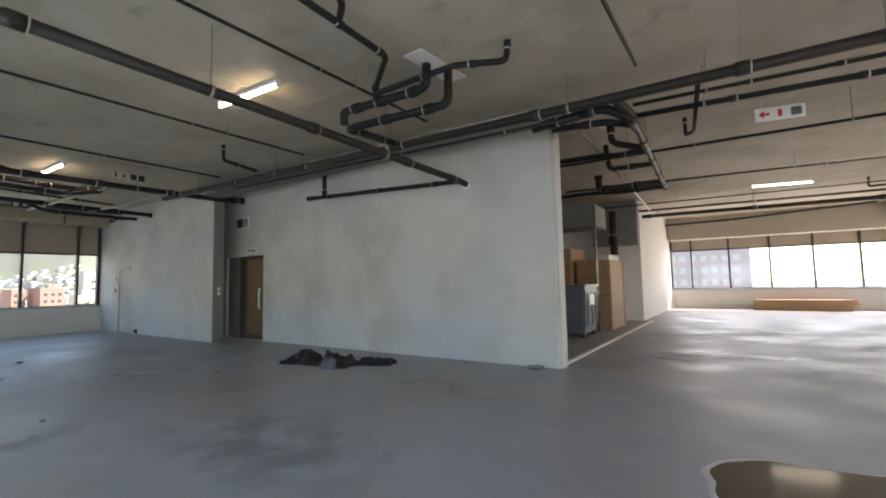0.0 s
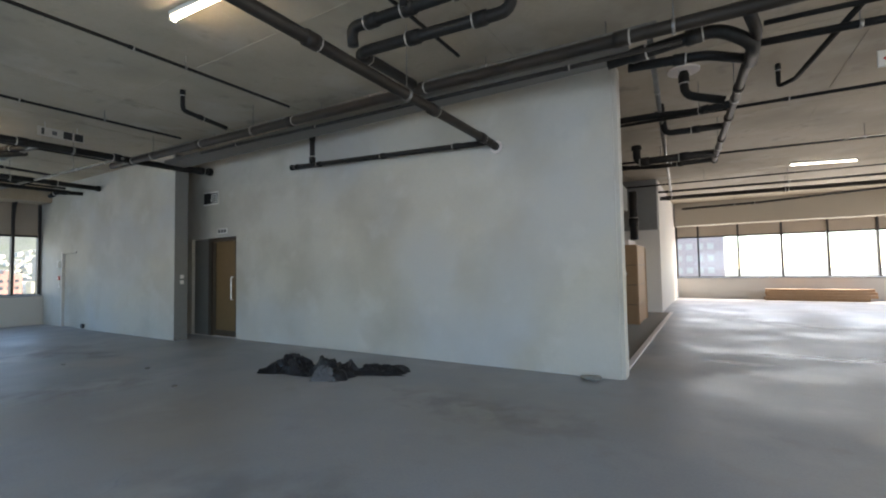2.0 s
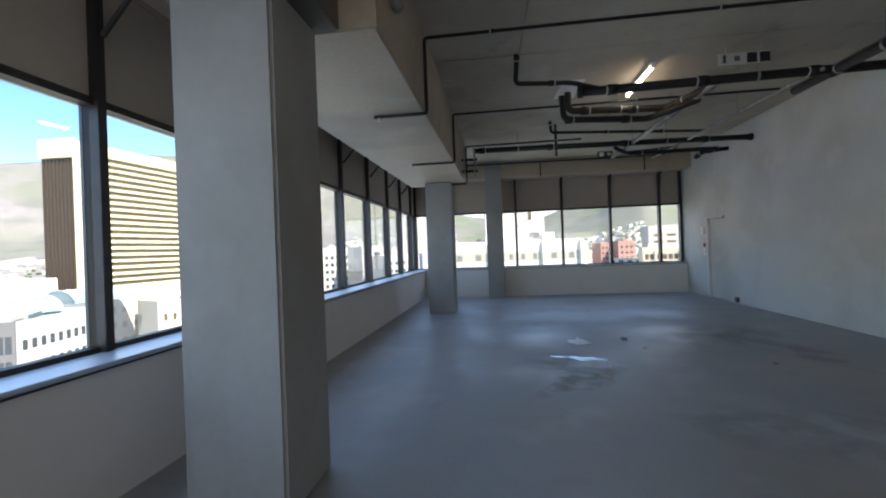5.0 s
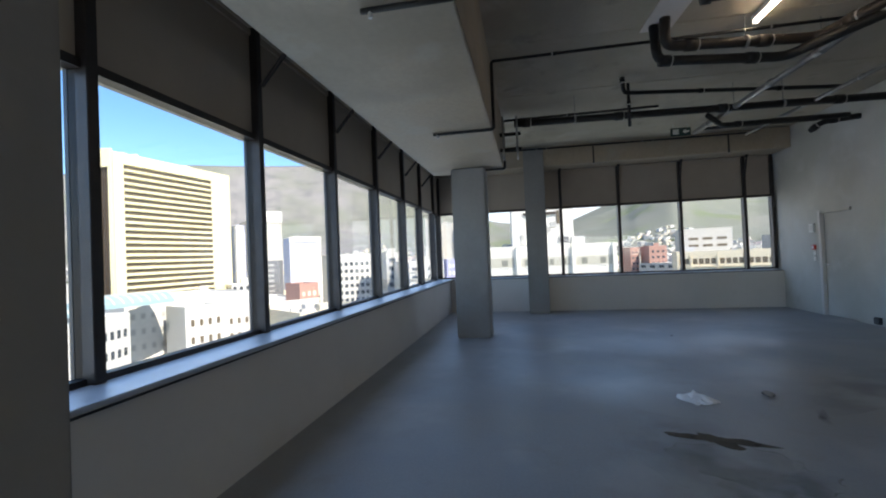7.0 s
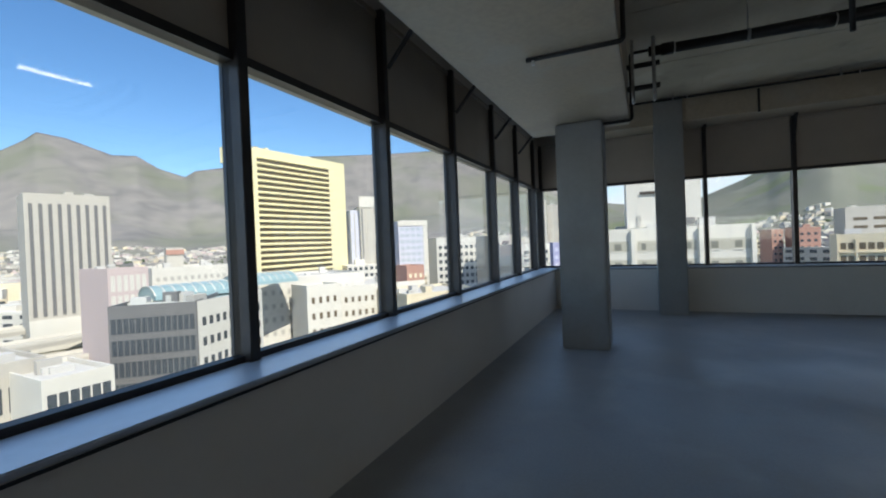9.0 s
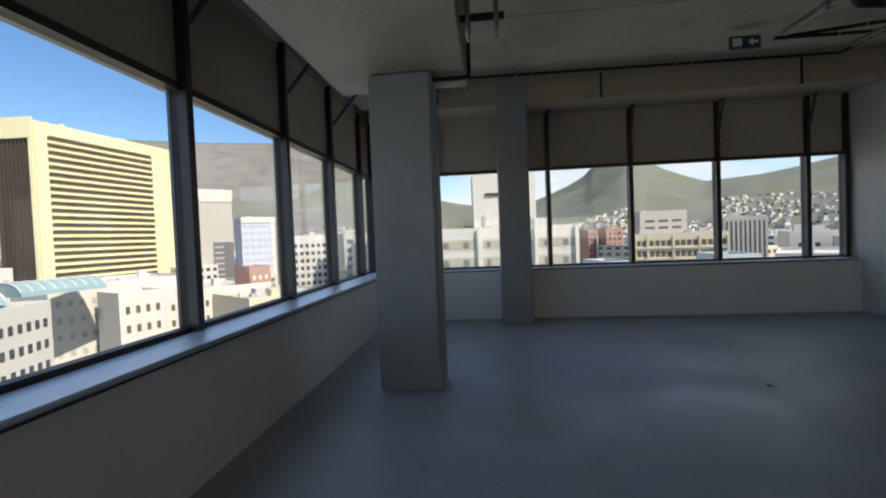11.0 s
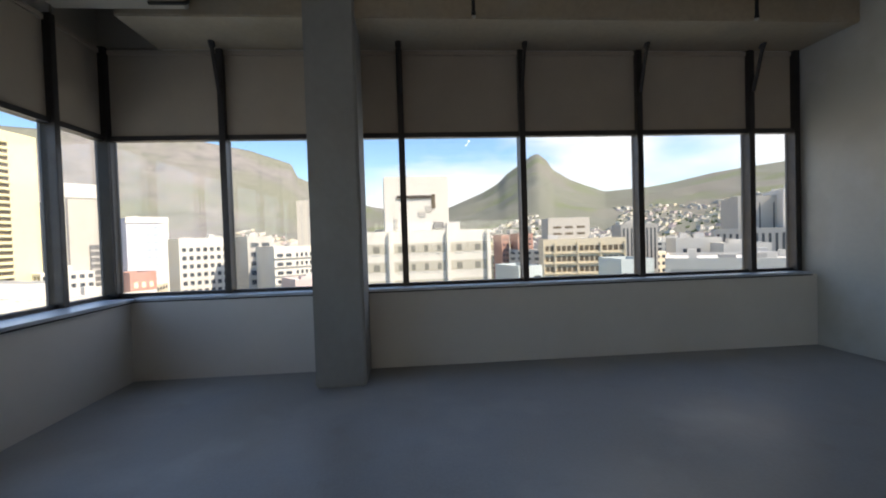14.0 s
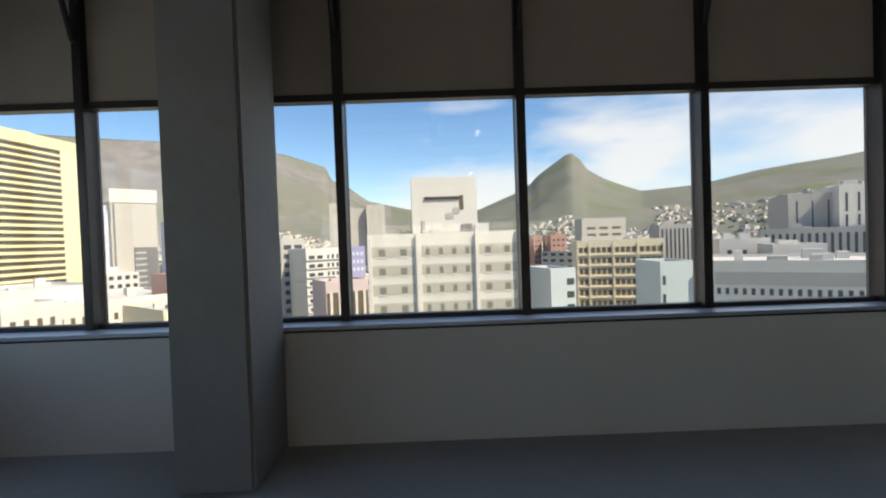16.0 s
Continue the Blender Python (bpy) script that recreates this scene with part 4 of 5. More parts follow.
def pool(name, discs, middle, mat, rim, label):
    """A shallow pool of several lobes that run together, with a thin dried edge."""
    n = 160

    def field(p):
        near = sum(math.exp(-2.2 * ((p.x - x) ** 2 + (p.y - y) ** 2) / (r * r)) for x, y, r in discs)
        return near - 0.11 + 0.05 * noise.noise(p * 1.6) + 0.035 * noise.noise(p * 4.5)

    ring = []
    for k in range(n):
        way = Vector((math.cos(2 * math.pi * k / n), math.sin(2 * math.pi * k / n), 0))
        r = 0.1
        while r < 4 and field(Vector(middle) + way * r) > 0:
            r += 0.015
        ring.append(way * r)
    bm = bmesh.new()
    bm.faces.new([bm.verts.new(p + Vector((0, 0, 0.004))) for p in ring])
    bmesh.ops.triangulate(bm, faces=bm.faces)
    ob = part(name, bm, mat)
    ob.location = middle
    tagged(ob, label, "puddle")
    bm = bmesh.new()
    lines = [[bm.verts.new(p * (1 + grow * (1 + 0.6 * noise.noise(p * 2.3 + Vector((9, 0, 0))))) + Vector((0, 0, z))) for p in ring] for grow, z in ((-0.004, 0.0045), (0.012, 0.006), (0.03, 0.001))]
    for a, b in zip(lines, lines[1:]):
        for k in range(n):
            bm.faces.new((a[k], a[(k + 1) % n], b[(k + 1) % n], b[k]))
    part("rim", bm, rim, ob)
    return ob


pool("puddle", ((1.2, 4.18, 0.62), (2.1, 4.2, 0.72), (3.3, 5.0, 0.75), (4.15, 5.5, 0.8)), (2.55, 4.45, 0), M_WATER, M_FOAM, "wide shallow puddle with a dried pale edge")
crumpled("paper_sheet", -11.03, 2.44, 0.36, 0.32, 0.1, M_PAPER, 4, "crumpled white sheet of paper on the floor", "paper", "litter", 25)
blot("puddle", -10.04, 2.26, 0.26, 0.11, 0.003, M_WATER, 5, "small dark puddle with a pale crusted edge", "puddle", 0.9, 66, "", M_LIME)
blot("floor_stain", -9.62, 2.3, 0.44, 0.32, 0.0018, M_DAMPFAINT, 31, "old dried ring of lime round a damp patch", "stain", 0.6, 70, "structure", M_LIME)
blot("floor_stain", -9.75, 2.1, 0.95, 0.5, 0.0012, M_DAMPFAINT, 65, "dark damp patch round the small puddle", "stain", 0.4, 20)
blot("floor_stain", -9.05, 2.15, 0.6, 0.3, 0.0015, M_LIME, 15, "pale dried lime stain on the screed", "stain", 0.75, -35)
blot("floor_stain", -6.4, 1.63, 0.3, 0.15, 0.0015, M_LIME, 25, "pale dried lime stain on the screed", "stain", 0.7, 15)
blot("floor_stain", -10.6, 3.3, 0.2, 0.05, 0.002, M_DAMPFILM, 35, "small dark stain on the screed", "stain", 0.7, -15)
blot("floor_stain", 0.9, 10.2, 1.3, 0.25, 0.0015, M_DAMPFILM, 45, "dark damp streak on the screed", "stain", 0.6, 5)
blot("floor_stain", -0.3, 9.3, 0.45, 0.14, 0.0015, M_DAMPFILM, 55, "dark damp streak on the screed", "stain", 0.6, 5)
for k, (x, y, rx, ry, m) in enumerate(((-3.0, 3.0, 1.6, 0.9, M_DAMPFAINT), (2.6, 9.0, 1.8, 0.8, M_DAMPFAINT), (3.4, 12.5, 1.5, 0.7, M_LIMEFAINT), (-7.6, 3.9, 1.2, 0.6, M_LIMEFAINT), (-5.0, 1.6, 0.9, 0.4, M_LIMEFAINT), (-11.6, 4.6, 1.3, 0.7, M_DAMPFAINT), (1.0, 14.6, 1.6, 0.6, M_LIMEFAINT), (-2.6, 5.6, 1.3, 0.5, M_LIMEFAINT), (-10.4, 5.1, 1.0, 0.4, M_DAMPFAINT))):
    blot("floor_stain", x, y, rx, ry, 0.001 + 0.0001 * k, m, 70 + k, "faint old stain on the bare screed", "stain", 0.5, 25 * k)
for k, (x, y, s) in enumerate(((-2.0, 7.35, 0.09), (-8.1, 5.0, 0.04), (-6.6, 4.6, 0.035), (-11.2, 3.15, 0.05), (-9.7, 4.5, 0.03), (-14.4, 3.2, 0.02), (-5.6, 2.1, 0.03))):
    bm = bmesh.new()
    bmesh.ops.create_icosphere(bm, subdivisions=2, radius=s)
    for v in bm.verts:
        v.co *= 1 + 0.35 * noise.noise(v.co * 20 + Vector((k, 0, 0)))
        v.co.z = max(v.co.z * 0.45 + s * 0.3, 0)
        v.co.x *= 1.6
    rub = tagged(part("rubble", bm, M_NICHE), "small dark lump of rubble on the floor", "rubble", "litter")
    rub.location = (x, y, 0.0)


# ---- service recess and far hall ----
def wheel_bin(x, y):
    root = anchor("bin", (x, y, 0), "grey plastic bin in the service recess", "bin")
    bm = bmesh.new()
    add_box(bm, -0.4, 0.4, -0.6, 0.6, 0.1, 1.22, 0.04)
    for v in bm.verts:
        v.co.x *= 0.82 + 0.18 * v.co.z / 1.22
        v.co.y *= 0.86 + 0.14 * v.co.z / 1.22
    part("body", bm, M_BIN, root)
    bm = bmesh.new()
    add_box(bm, -0.43, 0.43, -0.63, 0.63, 1.225, 1.3, 0.03)
    part("lid", bm, M_BIN, root)
    for sx in (-0.28, 0.28):
        for sy in (-0.42, 0.42):
            part("wheel", add_tube(bmesh.new(), [(sx - 0.03, sy, 0.07), (sx + 0.03, sy, 0.07)], 0.07, 14), M_BLACK, root)
    for k in range(3):
        bm = bmesh.new()
        add_box(bm, 0.385, 0.41, -0.4 + 0.35 * k, -0.3 + 0.35 * k, 0.3, 1.1, 0.008)
        part("rib", bm, M_BIN, root)
    bm = bmesh.new()
    add_box(bm, 0.413, 0.418, -0.25, 0.15, 0.8, 1.05)
    part("sticker", bm, M_SIGNWHITE, root)


wheel_bin(-2.72, 11.9)


def crate(x0, x1, y0, y1, h, rows, label):
    root = anchor("crate", ((x0 + x1) / 2, (y0 + y1) / 2, 0), label, "crate", "wooden crates")
    under(block("core", x0 + 0.02, x1 - 0.02, y0 + 0.02, y1 - 0.02, 0.006, h - 0.01, M_DARKWOOD), root)
    for k in range(rows):
        z0, z1 = h * k / rows + 0.008, h * (k + 1) / rows - 0.006
        under(block("plank", x1 - 0.018, x1, y0, y1, z0, z1, M_PLY, bevel=0.003), root)
        under(block("plank", x0, x1 - 0.02, y0, y0 + 0.018, z0, z1, M_PLY, bevel=0.003), root)
    under(block("top", x0, x1, y0, y1, h - 0.008, h + 0.02, M_PLY), root)
    for y in (y0 + 0.02, y1 - 0.12):
        under(block("batten", x1 + 0.001, x1 + 0.025, y, y + 0.1, 0.01, h - 0.02, M_PLY), root)
    return root


crate(-3.1, -2.2, 13.25, 15.0, 1.95, 4, "tall plywood crate against the core wall")
crate(-4.4, -3.2, 13.0, 14.3, 2.3, 4, "taller plywood crate in the recess")
panel = tagged(block("leaning_board", -3.1, -2.62, 15.05, 16.4, 0.006, 2.2, M_WHITE, bevel=0.004), "pale upright board beside the crates", "board", "boards")
structure(block("core_top_block", -3.4, -1.98, 16.35, 16.6, 2.55, CEIL - 0.01, M_NICHE), "dark grey block in the ceiling corner above the core wall")


def slab_pile():
    root = anchor("timber_stack", (2.8, 23.2, 0), "low stack of reddish timber under the far windows", "timber stack")
    rnd = random.Random(4)
    for k in range(4):
        for j in range(3):
            under(block("plank", 1.15 + rnd.uniform(0, 0.15), 4.4 + rnd.uniform(-0.2, 0.1), 23.0 + 0.2 * j, 23.18 + 0.2 * j, 0.005 + 0.11 * k, 0.11 + 0.11 * k, M_PLY), root)


slab_pile()
for x, y, w, h, lean, lab in ((6.25, 16.95, 0.5, 1.1, 8, "dark board leaning on the column"), (6.42, 16.7, 0.45, 1.0, 12, "brown board leaning on the column"), (6.5, 16.45, 0.35, 0.6, 14, "short brown board leaning on the column")):
    bm = bmesh.new()
    add_box(bm, -0.02, 0.02, -w / 2, w / 2, 0, h, 0.004)
    ob = tagged(part("leaning_board", bm, M_BOARD if "brown" in lab else M_DARKWOOD), lab, "board", "boards")
    ob.matrix_world = pose(x - 0.1, y, 0.006, 0, -lean, 90)
tagged(block("leaning_board", 5.02, 5.08, 17.1, 17.5, 0.004, 1.02, M_DARKWOOD), "dark board standing against the column", "board", "boards")
crumpled("dust_sheet", 6.2, 14.4, 0.5, 1.8, 0.22, M_WHITE, 21, "crumpled pale dust sheet below the east windows", "dust sheet", "", 0)


# ---- the city outside ----
GROUND = -38.0
EYE_AT = Vector((-14.7, 2.5, 1.5))


SOUTH_AT = Vector((-7.3, 0.7, 1.5))


def polar(az, dist, z=0.0, at=EYE_AT):
    """A place at a bearing (degrees from north, turning west) and distance from a spot in the room."""
    a = radians(az)
    return Vector((at.x - math.sin(a) * dist, at.y + math.cos(a) * dist, z))


M_CREAM = material("cream_concrete", (0.80, 0.72, 0.44), 0.8, grain=[(0.3, 0.3, (0.72, 0.63, 0.37))])
M_BROWNGLASS = material("brown_facade", (0.085, 0.065, 0.05), 0.5, grain=[(0.4, 0.4, (0.12, 0.09, 0.07))])
M_WHITEWALL = material("white_facade", (0.68, 0.645, 0.57), 0.85, grain=[(0.25, 0.4, (0.55, 0.52, 0.455)), (1.5, 0.2, (0.5, 0.47, 0.41))])
M_GREYWALL = material("grey_facade", (0.46, 0.435, 0.385), 0.85, grain=[(0.25, 0.3, (0.3, 0.3, 0.29))])
M_OCHRE = material("ochre_facade", (0.72, 0.62, 0.44), 0.85, grain=[(0.3, 0.3, (0.62, 0.53, 0.37))])
M_BLUEWALL = material("blue_grey_facade", (0.42, 0.47, 0.52), 0.7, grain=[(0.3, 0.3, (0.36, 0.41, 0.46))])
M_REDWALL = material("red_facade", (0.42, 0.235, 0.18), 0.8, grain=[(0.3, 0.3, (0.34, 0.19, 0.145))])
M_TEAL = material("pale_teal_facade", (0.5, 0.555, 0.54), 0.7, grain=[(0.3, 0.3, (0.43, 0.48, 0.47))])
M_LAVENDER = material("lavender_facade", (0.56, 0.56, 0.64), 0.6, grain=[(0.3, 0.3, (0.5, 0.5, 0.58))])
M_BEIGE = material("beige_facade", (0.5, 0.465, 0.4), 0.85, grain=[(0.25, 0.35, (0.42, 0.39, 0.335))])
M_PURPLE = material("purple_blue_facade", (0.3, 0.3, 0.46), 0.7, grain=[(0.3, 0.3, (0.36, 0.36, 0.5))])
M_PINK = material("pink_facade", (0.58, 0.47, 0.44), 0.85, grain=[(0.3, 0.3, (0.5, 0.4, 0.38))])
M_CITYGLASS = material("city_window_glass", (0.06, 0.07, 0.08), 0.25, grain=[(0.5, 0.4, (0.1, 0.11, 0.12))])
M_BRONZEGLASS = material("bronze_window_glass", (0.13, 0.1, 0.065), 0.3, grain=[(0.5, 0.4, (0.18, 0.14, 0.09))])
M_ROOF = material("flat_roof", (0.55, 0.53, 0.49), 0.9, grain=[(0.2, 0.4, (0.54, 0.52, 0.49))])
M_GLASSROOF = material("green_glass_roof", (0.25, 0.36, 0.37), 0.3, grain=[(0.3, 0.4, (0.32, 0.42, 0.42))])
M_TOWERGLASS = material("blue_tower_glass", (0.3, 0.4, 0.5), 0.3, grain=[(0.3, 0.4, (0.36, 0.46, 0.55))])
M_BAY = material("beige_window_bay", (0.46, 0.43, 0.35), 0.8, grain=[(0.3, 0.3, (0.38, 0.36, 0.29))])
M_BAYGLASS = material("dull_bay_glass", (0.2, 0.195, 0.16), 0.4, grain=[(0.5, 0.4, (0.26, 0.25, 0.2))])
M_SLATE = material("slate_facade", (0.17, 0.165, 0.16), 0.6, grain=[(0.4, 0.4, (0.12, 0.12, 0.12))])
M_CITYGROUND = material("city_ground", (0.3, 0.29, 0.26), 0.95, grain=[(0.012, 0.6, (0.16, 0.19, 0.1), 0.5, 0.62), (0.05, 0.5, (0.4, 0.38, 0.34))], stains=[(0.004, 0.6, (0.12, 0.15, 0.07), 0.52, 0.62)])
M_MOUNTAIN = material("mountain_rock", (0.215, 0.2, 0.185), 0.95, grain=[(0.006, 0.7, (0.15, 0.145, 0.135)), (0.03, 0.6, (0.28, 0.255, 0.225)), (0.012, 0.5, (0.12, 0.118, 0.115), 0.52, 0.66)], stains=[(0.0025, 0.6, (0.155, 0.17, 0.105), 0.46, 0.6)])
M_HILL = material("green_hill", (0.15, 0.155, 0.12), 0.95, grain=[(0.01, 0.7, (0.115, 0.125, 0.085)), (0.05, 0.4, (0.18, 0.178, 0.145))], stains=[(0.004, 0.6, (0.175, 0.162, 0.14), 0.48, 0.62), (0.007, 0.6, (0.12, 0.15, 0.06), 0.54, 0.64)])
M_TREES = material("city_trees", (0.085, 0.115, 0.055), 0.9, grain=[(0.3, 0.5, (0.11, 0.14, 0.07))])

structure(block("ground", -4200, 3000, -4200, 4200, GROUND - 1, GROUND, M_CITYGROUND), "city ground far below the windows")


def tower(name, label, corner, way, width, depth, z1, wall, faces, roof=M_ROOF, z0=GROUND):
    """A building with its front from corner along way (unit, horizontal). faces: rows of openings, as (face, u0, u1, n, zlow, zhigh, rows, fill_u, fill_z, material, proud)."""
    u = Vector((way[0], way[1], 0)).normalized()
    back = Vector((-u.y, u.x, 0))
    mid = Vector((corner[0], corner[1], 0)) + u * width / 2 + back * depth / 2
    if (mid - EYE_AT).length < (Vector((corner[0], corner[1], 0)) + u * width / 2 - back * depth / 2 - EYE_AT).length:
        back = -back
    root = anchor(name, (corner[0], corner[1], z0), label, "building", "city buildings")
    turn = Matrix(((u.x, back.x, 0, 0), (u.y, back.y, 0, 0), (0, 0, 1, 0), (0, 0, 0, 1)))
    root.matrix_world = Matrix.Translation((corner[0], corner[1], z0)) @ turn
    h = z1 - z0
    block("wall", 0, width, 0, depth, 0, h, wall, root)
    block("roof", 0.4, width - 0.4, 0.4, depth - 0.4, h + 0.01, h + 0.25, roof, root)
    for a, b, c, d in ((0, width, 0, 0.35), (0, width, depth - 0.35, depth), (0, 0.35, 0.36, depth - 0.36), (width - 0.35, width, 0.36, depth - 0.36)):
        block("parapet", a, b, c, d, h + 0.005, h + 0.9, wall, root)
    rnd = random.Random(int(abs(corner[0]) * 10))
    if depth >= 12 and width > 8:
        for k in range(3 + int(width / 9)):
            bx, by, bw, bd = rnd.uniform(1.5, width - 5), rnd.uniform(1.5, depth - 4.5), rnd.uniform(1.0, 3.4), rnd.uniform(0.8, 2.8)
            block("plant_box", bx, bx + bw, by, by + bd, h + 0.26, h + rnd.uniform(0.7, 2.4), rnd.choice((wall, M_ROOF, M_GREYWALL)), root)
    for face, u0, u1, n, zl, zh, rows, fu, fz, mat, proud in faces:
        for r in range(rows):
            step = (zh - zl) / rows
            za = zl - z0 + step * (r + 0.5 - fz / 2)
            zb = za + step * fz
            bm = bmesh.new()
            for k in range(n):
                s = (u1 - u0) / n
                a = u0 + s * (k + 0.5 - fu / 2)
                b = a + s * fu
                if face == "front":
                    add_box(bm, a, b, -proud, 0.05, za, zb)
                elif face == "left":
                    add_box(bm, -proud, 0.05, a, b, za, zb)
                else:
                    add_box(bm, width - 0.05, width + proud, a, b, za, zb)
            part("window_row", bm, mat, root)
    return root


def facing(az_l, az_r, dist, skew=0.0, at=EYE_AT):
    """The left front corner and the way to the right one of a building that fills these bearings."""
    a, b = polar(az_l, dist, 0, at), polar(az_r, dist + skew, 0, at)
    return (a.x, a.y), ((b - a).x, (b - a).y), (b - a).length


# cream striped tower
tower("office_tower", "tall cream office tower with horizontal sun louvres", (-139.5, -143.6), (-0.994, 0.113), 55, 14, 43.4, M_CREAM,
      [("front", 3.8, 43.8, 1, -10, 40.4, 21, 1.0, 0.5, M_BRONZEGLASS, 0.02), ("front", 3.8, 43.8, 1, -8.9, 41.5, 21, 1.0, 0.16, M_CREAM, 0.7), ("front", 43.9, 44.2, 1, -12, 43.0, 1, 1.0, 1.0, M_OCHRE, 0.12)])
tower("office_tower_wing", "dark brown ribbed flank of the cream tower with a cream cap", (-139.3, -144.4), (0.05, -0.998), 13.0, 1.2, 38.6, M_BROWNGLASS,
      [("front", 0.3, 12.7, 9, -30, 38, 1, 0.3, 1.0, M_DARKWOOD, 0.5), ("front", -0.6, 13.4, 1, 38.6, 45.2, 1, 1.0, 1.0, M_CREAM, 0.9), ("front", -0.6, 0.5, 1, -30, 38.6, 1, 1.0, 1.0, M_CREAM, 0.8)])
c, w, width = facing(99.1, 79.7, 74, 2)
SECTIONS = ((0.5, 7.6, 2), (8.7, 17.6, 4), (18.4, width - 0.5, 2))
tower("apartment_block", "white apartment block with recessed beige bays", c, w, width, 16, 1.9, M_WHITEWALL,
      [("front", a, b, 1, -23.6, 1.4, 8, 0.98, 0.56, M_BAY, 0.03) for a, b, n in SECTIONS]
      + [("front", a, b, n, -23.7, 1.3, 8, 0.3, 0.36, M_BAYGLASS, 0.06) for a, b, n in SECTIONS]
      + [("front", a, b, n, -24.5, 0.5, 8, 0.4, 0.07, M_WHITEWALL, 0.1) for a, b, n in SECTIONS]
      + [("front", a, a + 0.6, 1, -23.5, 2.7, 1, 1.0, 1.0, M_WHITEWALL, 0.6) for a in (0.0, 7.9, 17.8, width - 0.5)])
c, w, width = facing(93.3, 84.9, 77, 1)
# the dark bar and stepped blocks draw a 7-shaped cast shadow on the front
tower("plant_room", "white lift house on the apartment block roof, a cast shadow built on its front", c, w, width, 8, 11.6, M_WHITEWALL, [("front", 2.2, 8.2, 1, 8.6, 9.1, 1, 1.0, 1.0, M_DARKWOOD, 0.25), ("front", 8.3, 9.0, 1, 6.8, 9.3, 1, 1.0, 1.0, M_BRONZEGLASS, 0.12), ("front", 7.2, 8.3, 1, 6.2, 7.2, 1, 1.0, 1.0, M_GREYWALL, 0.12), ("front", 5.9, 7.2, 1, 5.3, 6.2, 1, 1.0, 1.0, M_GREYWALL, 0.12), ("front", 8.6, 10.4, 1, 3.2, 4.3, 1, 1.0, 1.0, M_SLATE, 0.3), ("front", 1.6, 2.2, 1, 3.2, 5.0, 1, 1.0, 1.0, M_GREYWALL, 0.2)], z0=2.9)
c, w, width = facing(72.7, 62.9, 135, 4)
tower("office_block", "ochre office block with a grid of windows", c, w, width, 18, -0.9, M_OCHRE,
      [("front", a, b, n, -26, -1.3, 8, 0.74, 0.5, M_BRONZEGLASS, 0.05) for a, b, n in ((0.5, 3.2, 2), (3.8, 9.8, 4), (10.4, 16.4, 4), (17.0, width - 0.4, 4))] + [("front", 0.2, width - 0.2, 1, -27.4, -2.7, 8, 1.0, 0.12, M_OCHRE, 0.4)] + [("front", a, a + 0.4, 1, -26, -1.0, 1, 1.0, 1.0, M_OCHRE, 0.4) for a in (0.0, 3.3, 9.9, 16.5, width - 0.4)])
c, w, width = facing(72.0, 67.0, 150, 4)
tower("roof_house", "cream rooftop block behind the office", c, w, width, 10, 6.0, M_BEIGE, [("front", 1, width - 1, 3, 0.5, 4.8, 2, 0.7, 0.35, M_BRONZEGLASS, 0.05)], z0=-12)
c, w, width = facing(51.5, 47.7, 180, 4)
tower("grey_slab_block", "grey slab block with tall slit windows", c, w, width, 20, 11.4, M_GREYWALL, [("front", 0.3, width - 0.3, 3, -4, 10.4, 1, 0.1, 0.94, M_CITYGLASS, 0.05)])
c, w, width = facing(47.6, 44.0, 178, 4)
tower("white_slab_block", "white slab block with narrow slit windows", c, w, width, 20, 13.0, M_WHITEWALL, [("front", 0.3, width - 0.3, 4, -14, 12.0, 4, 0.2, 0.86, M_CITYGLASS, 0.05)])
c, w, width = facing(53.8, 41.0, 160, 6)
tower("grey_podium", "grey podium with upright ribs", c, w, width, 14, 0.6, M_GREYWALL, [("front", 0.5, width - 0.5, 22, -12.0, 0.2, 2, 0.42, 0.9, M_CITYGLASS, 0.05)])
c, w, width = facing(58.6, 38.0, 98, 6)
tower("white_hall", "long low white hall with a band of small windows", c, w, width, 26, -5.0, M_WHITEWALL, [("front", 1, width - 1, 26, -10.4, -9.2, 1, 0.45, 1.0, M_CITYGLASS, 0.05), ("front", 1, width - 1, 1, -8.6, -6.2, 1, 1.0, 1.0, M_GREYWALL, 0.04)])
c, w, width = facing(63.4, 59.8, 96, 3)
tower("shaded_block", "blank grey-green block beside the office", c, w, width, 12, -5.0, M_TEAL, [("front", 0.2, 1.2, 1, -24, -6, 5, 0.6, 0.5, M_CITYGLASS, 0.04)])
c, w, width = facing(75.9, 72.9, 98, 3)
tower("teal_block", "narrow pale teal block with side windows", c, w, width, 12, -6.3, M_TEAL, [("front", 3.6, width - 0.2, 1, -24, -7, 6, 0.8, 0.5, M_CITYGLASS, 0.04)])
c, w, width = facing(63.4, 59.4, 172, 4)
tower("striped_block", "grey block with upright stripes behind the office", c, w, width, 12, 3.4, M_GREYWALL, [("front", 0.3, width - 0.3, 9, -12, 2.8, 1, 0.4, 1.0, M_CITYGLASS, 0.05)])
c, w, width = facing(57.5, 53.0, 138, 3)
tower("white_stepped_block", "small white stepped block with few windows", c, w, width, 12, -1.6, M_WHITEWALL, [("front", 0.6, width - 0.6, 3, -14, -2.4, 3, 0.3, 0.35, M_CITYGLASS, 0.05)])
c, w, width = facing(52.8, 48.5, 128, 3)
tower("white_stepped_block", "small white stepped block with few windows", c, w, width, 12, -3.0, M_WHITEWALL, [("front", 0.6, width - 0.6, 4, -14, -3.6, 3, 0.3, 0.35, M_CITYGLASS, 0.05)])
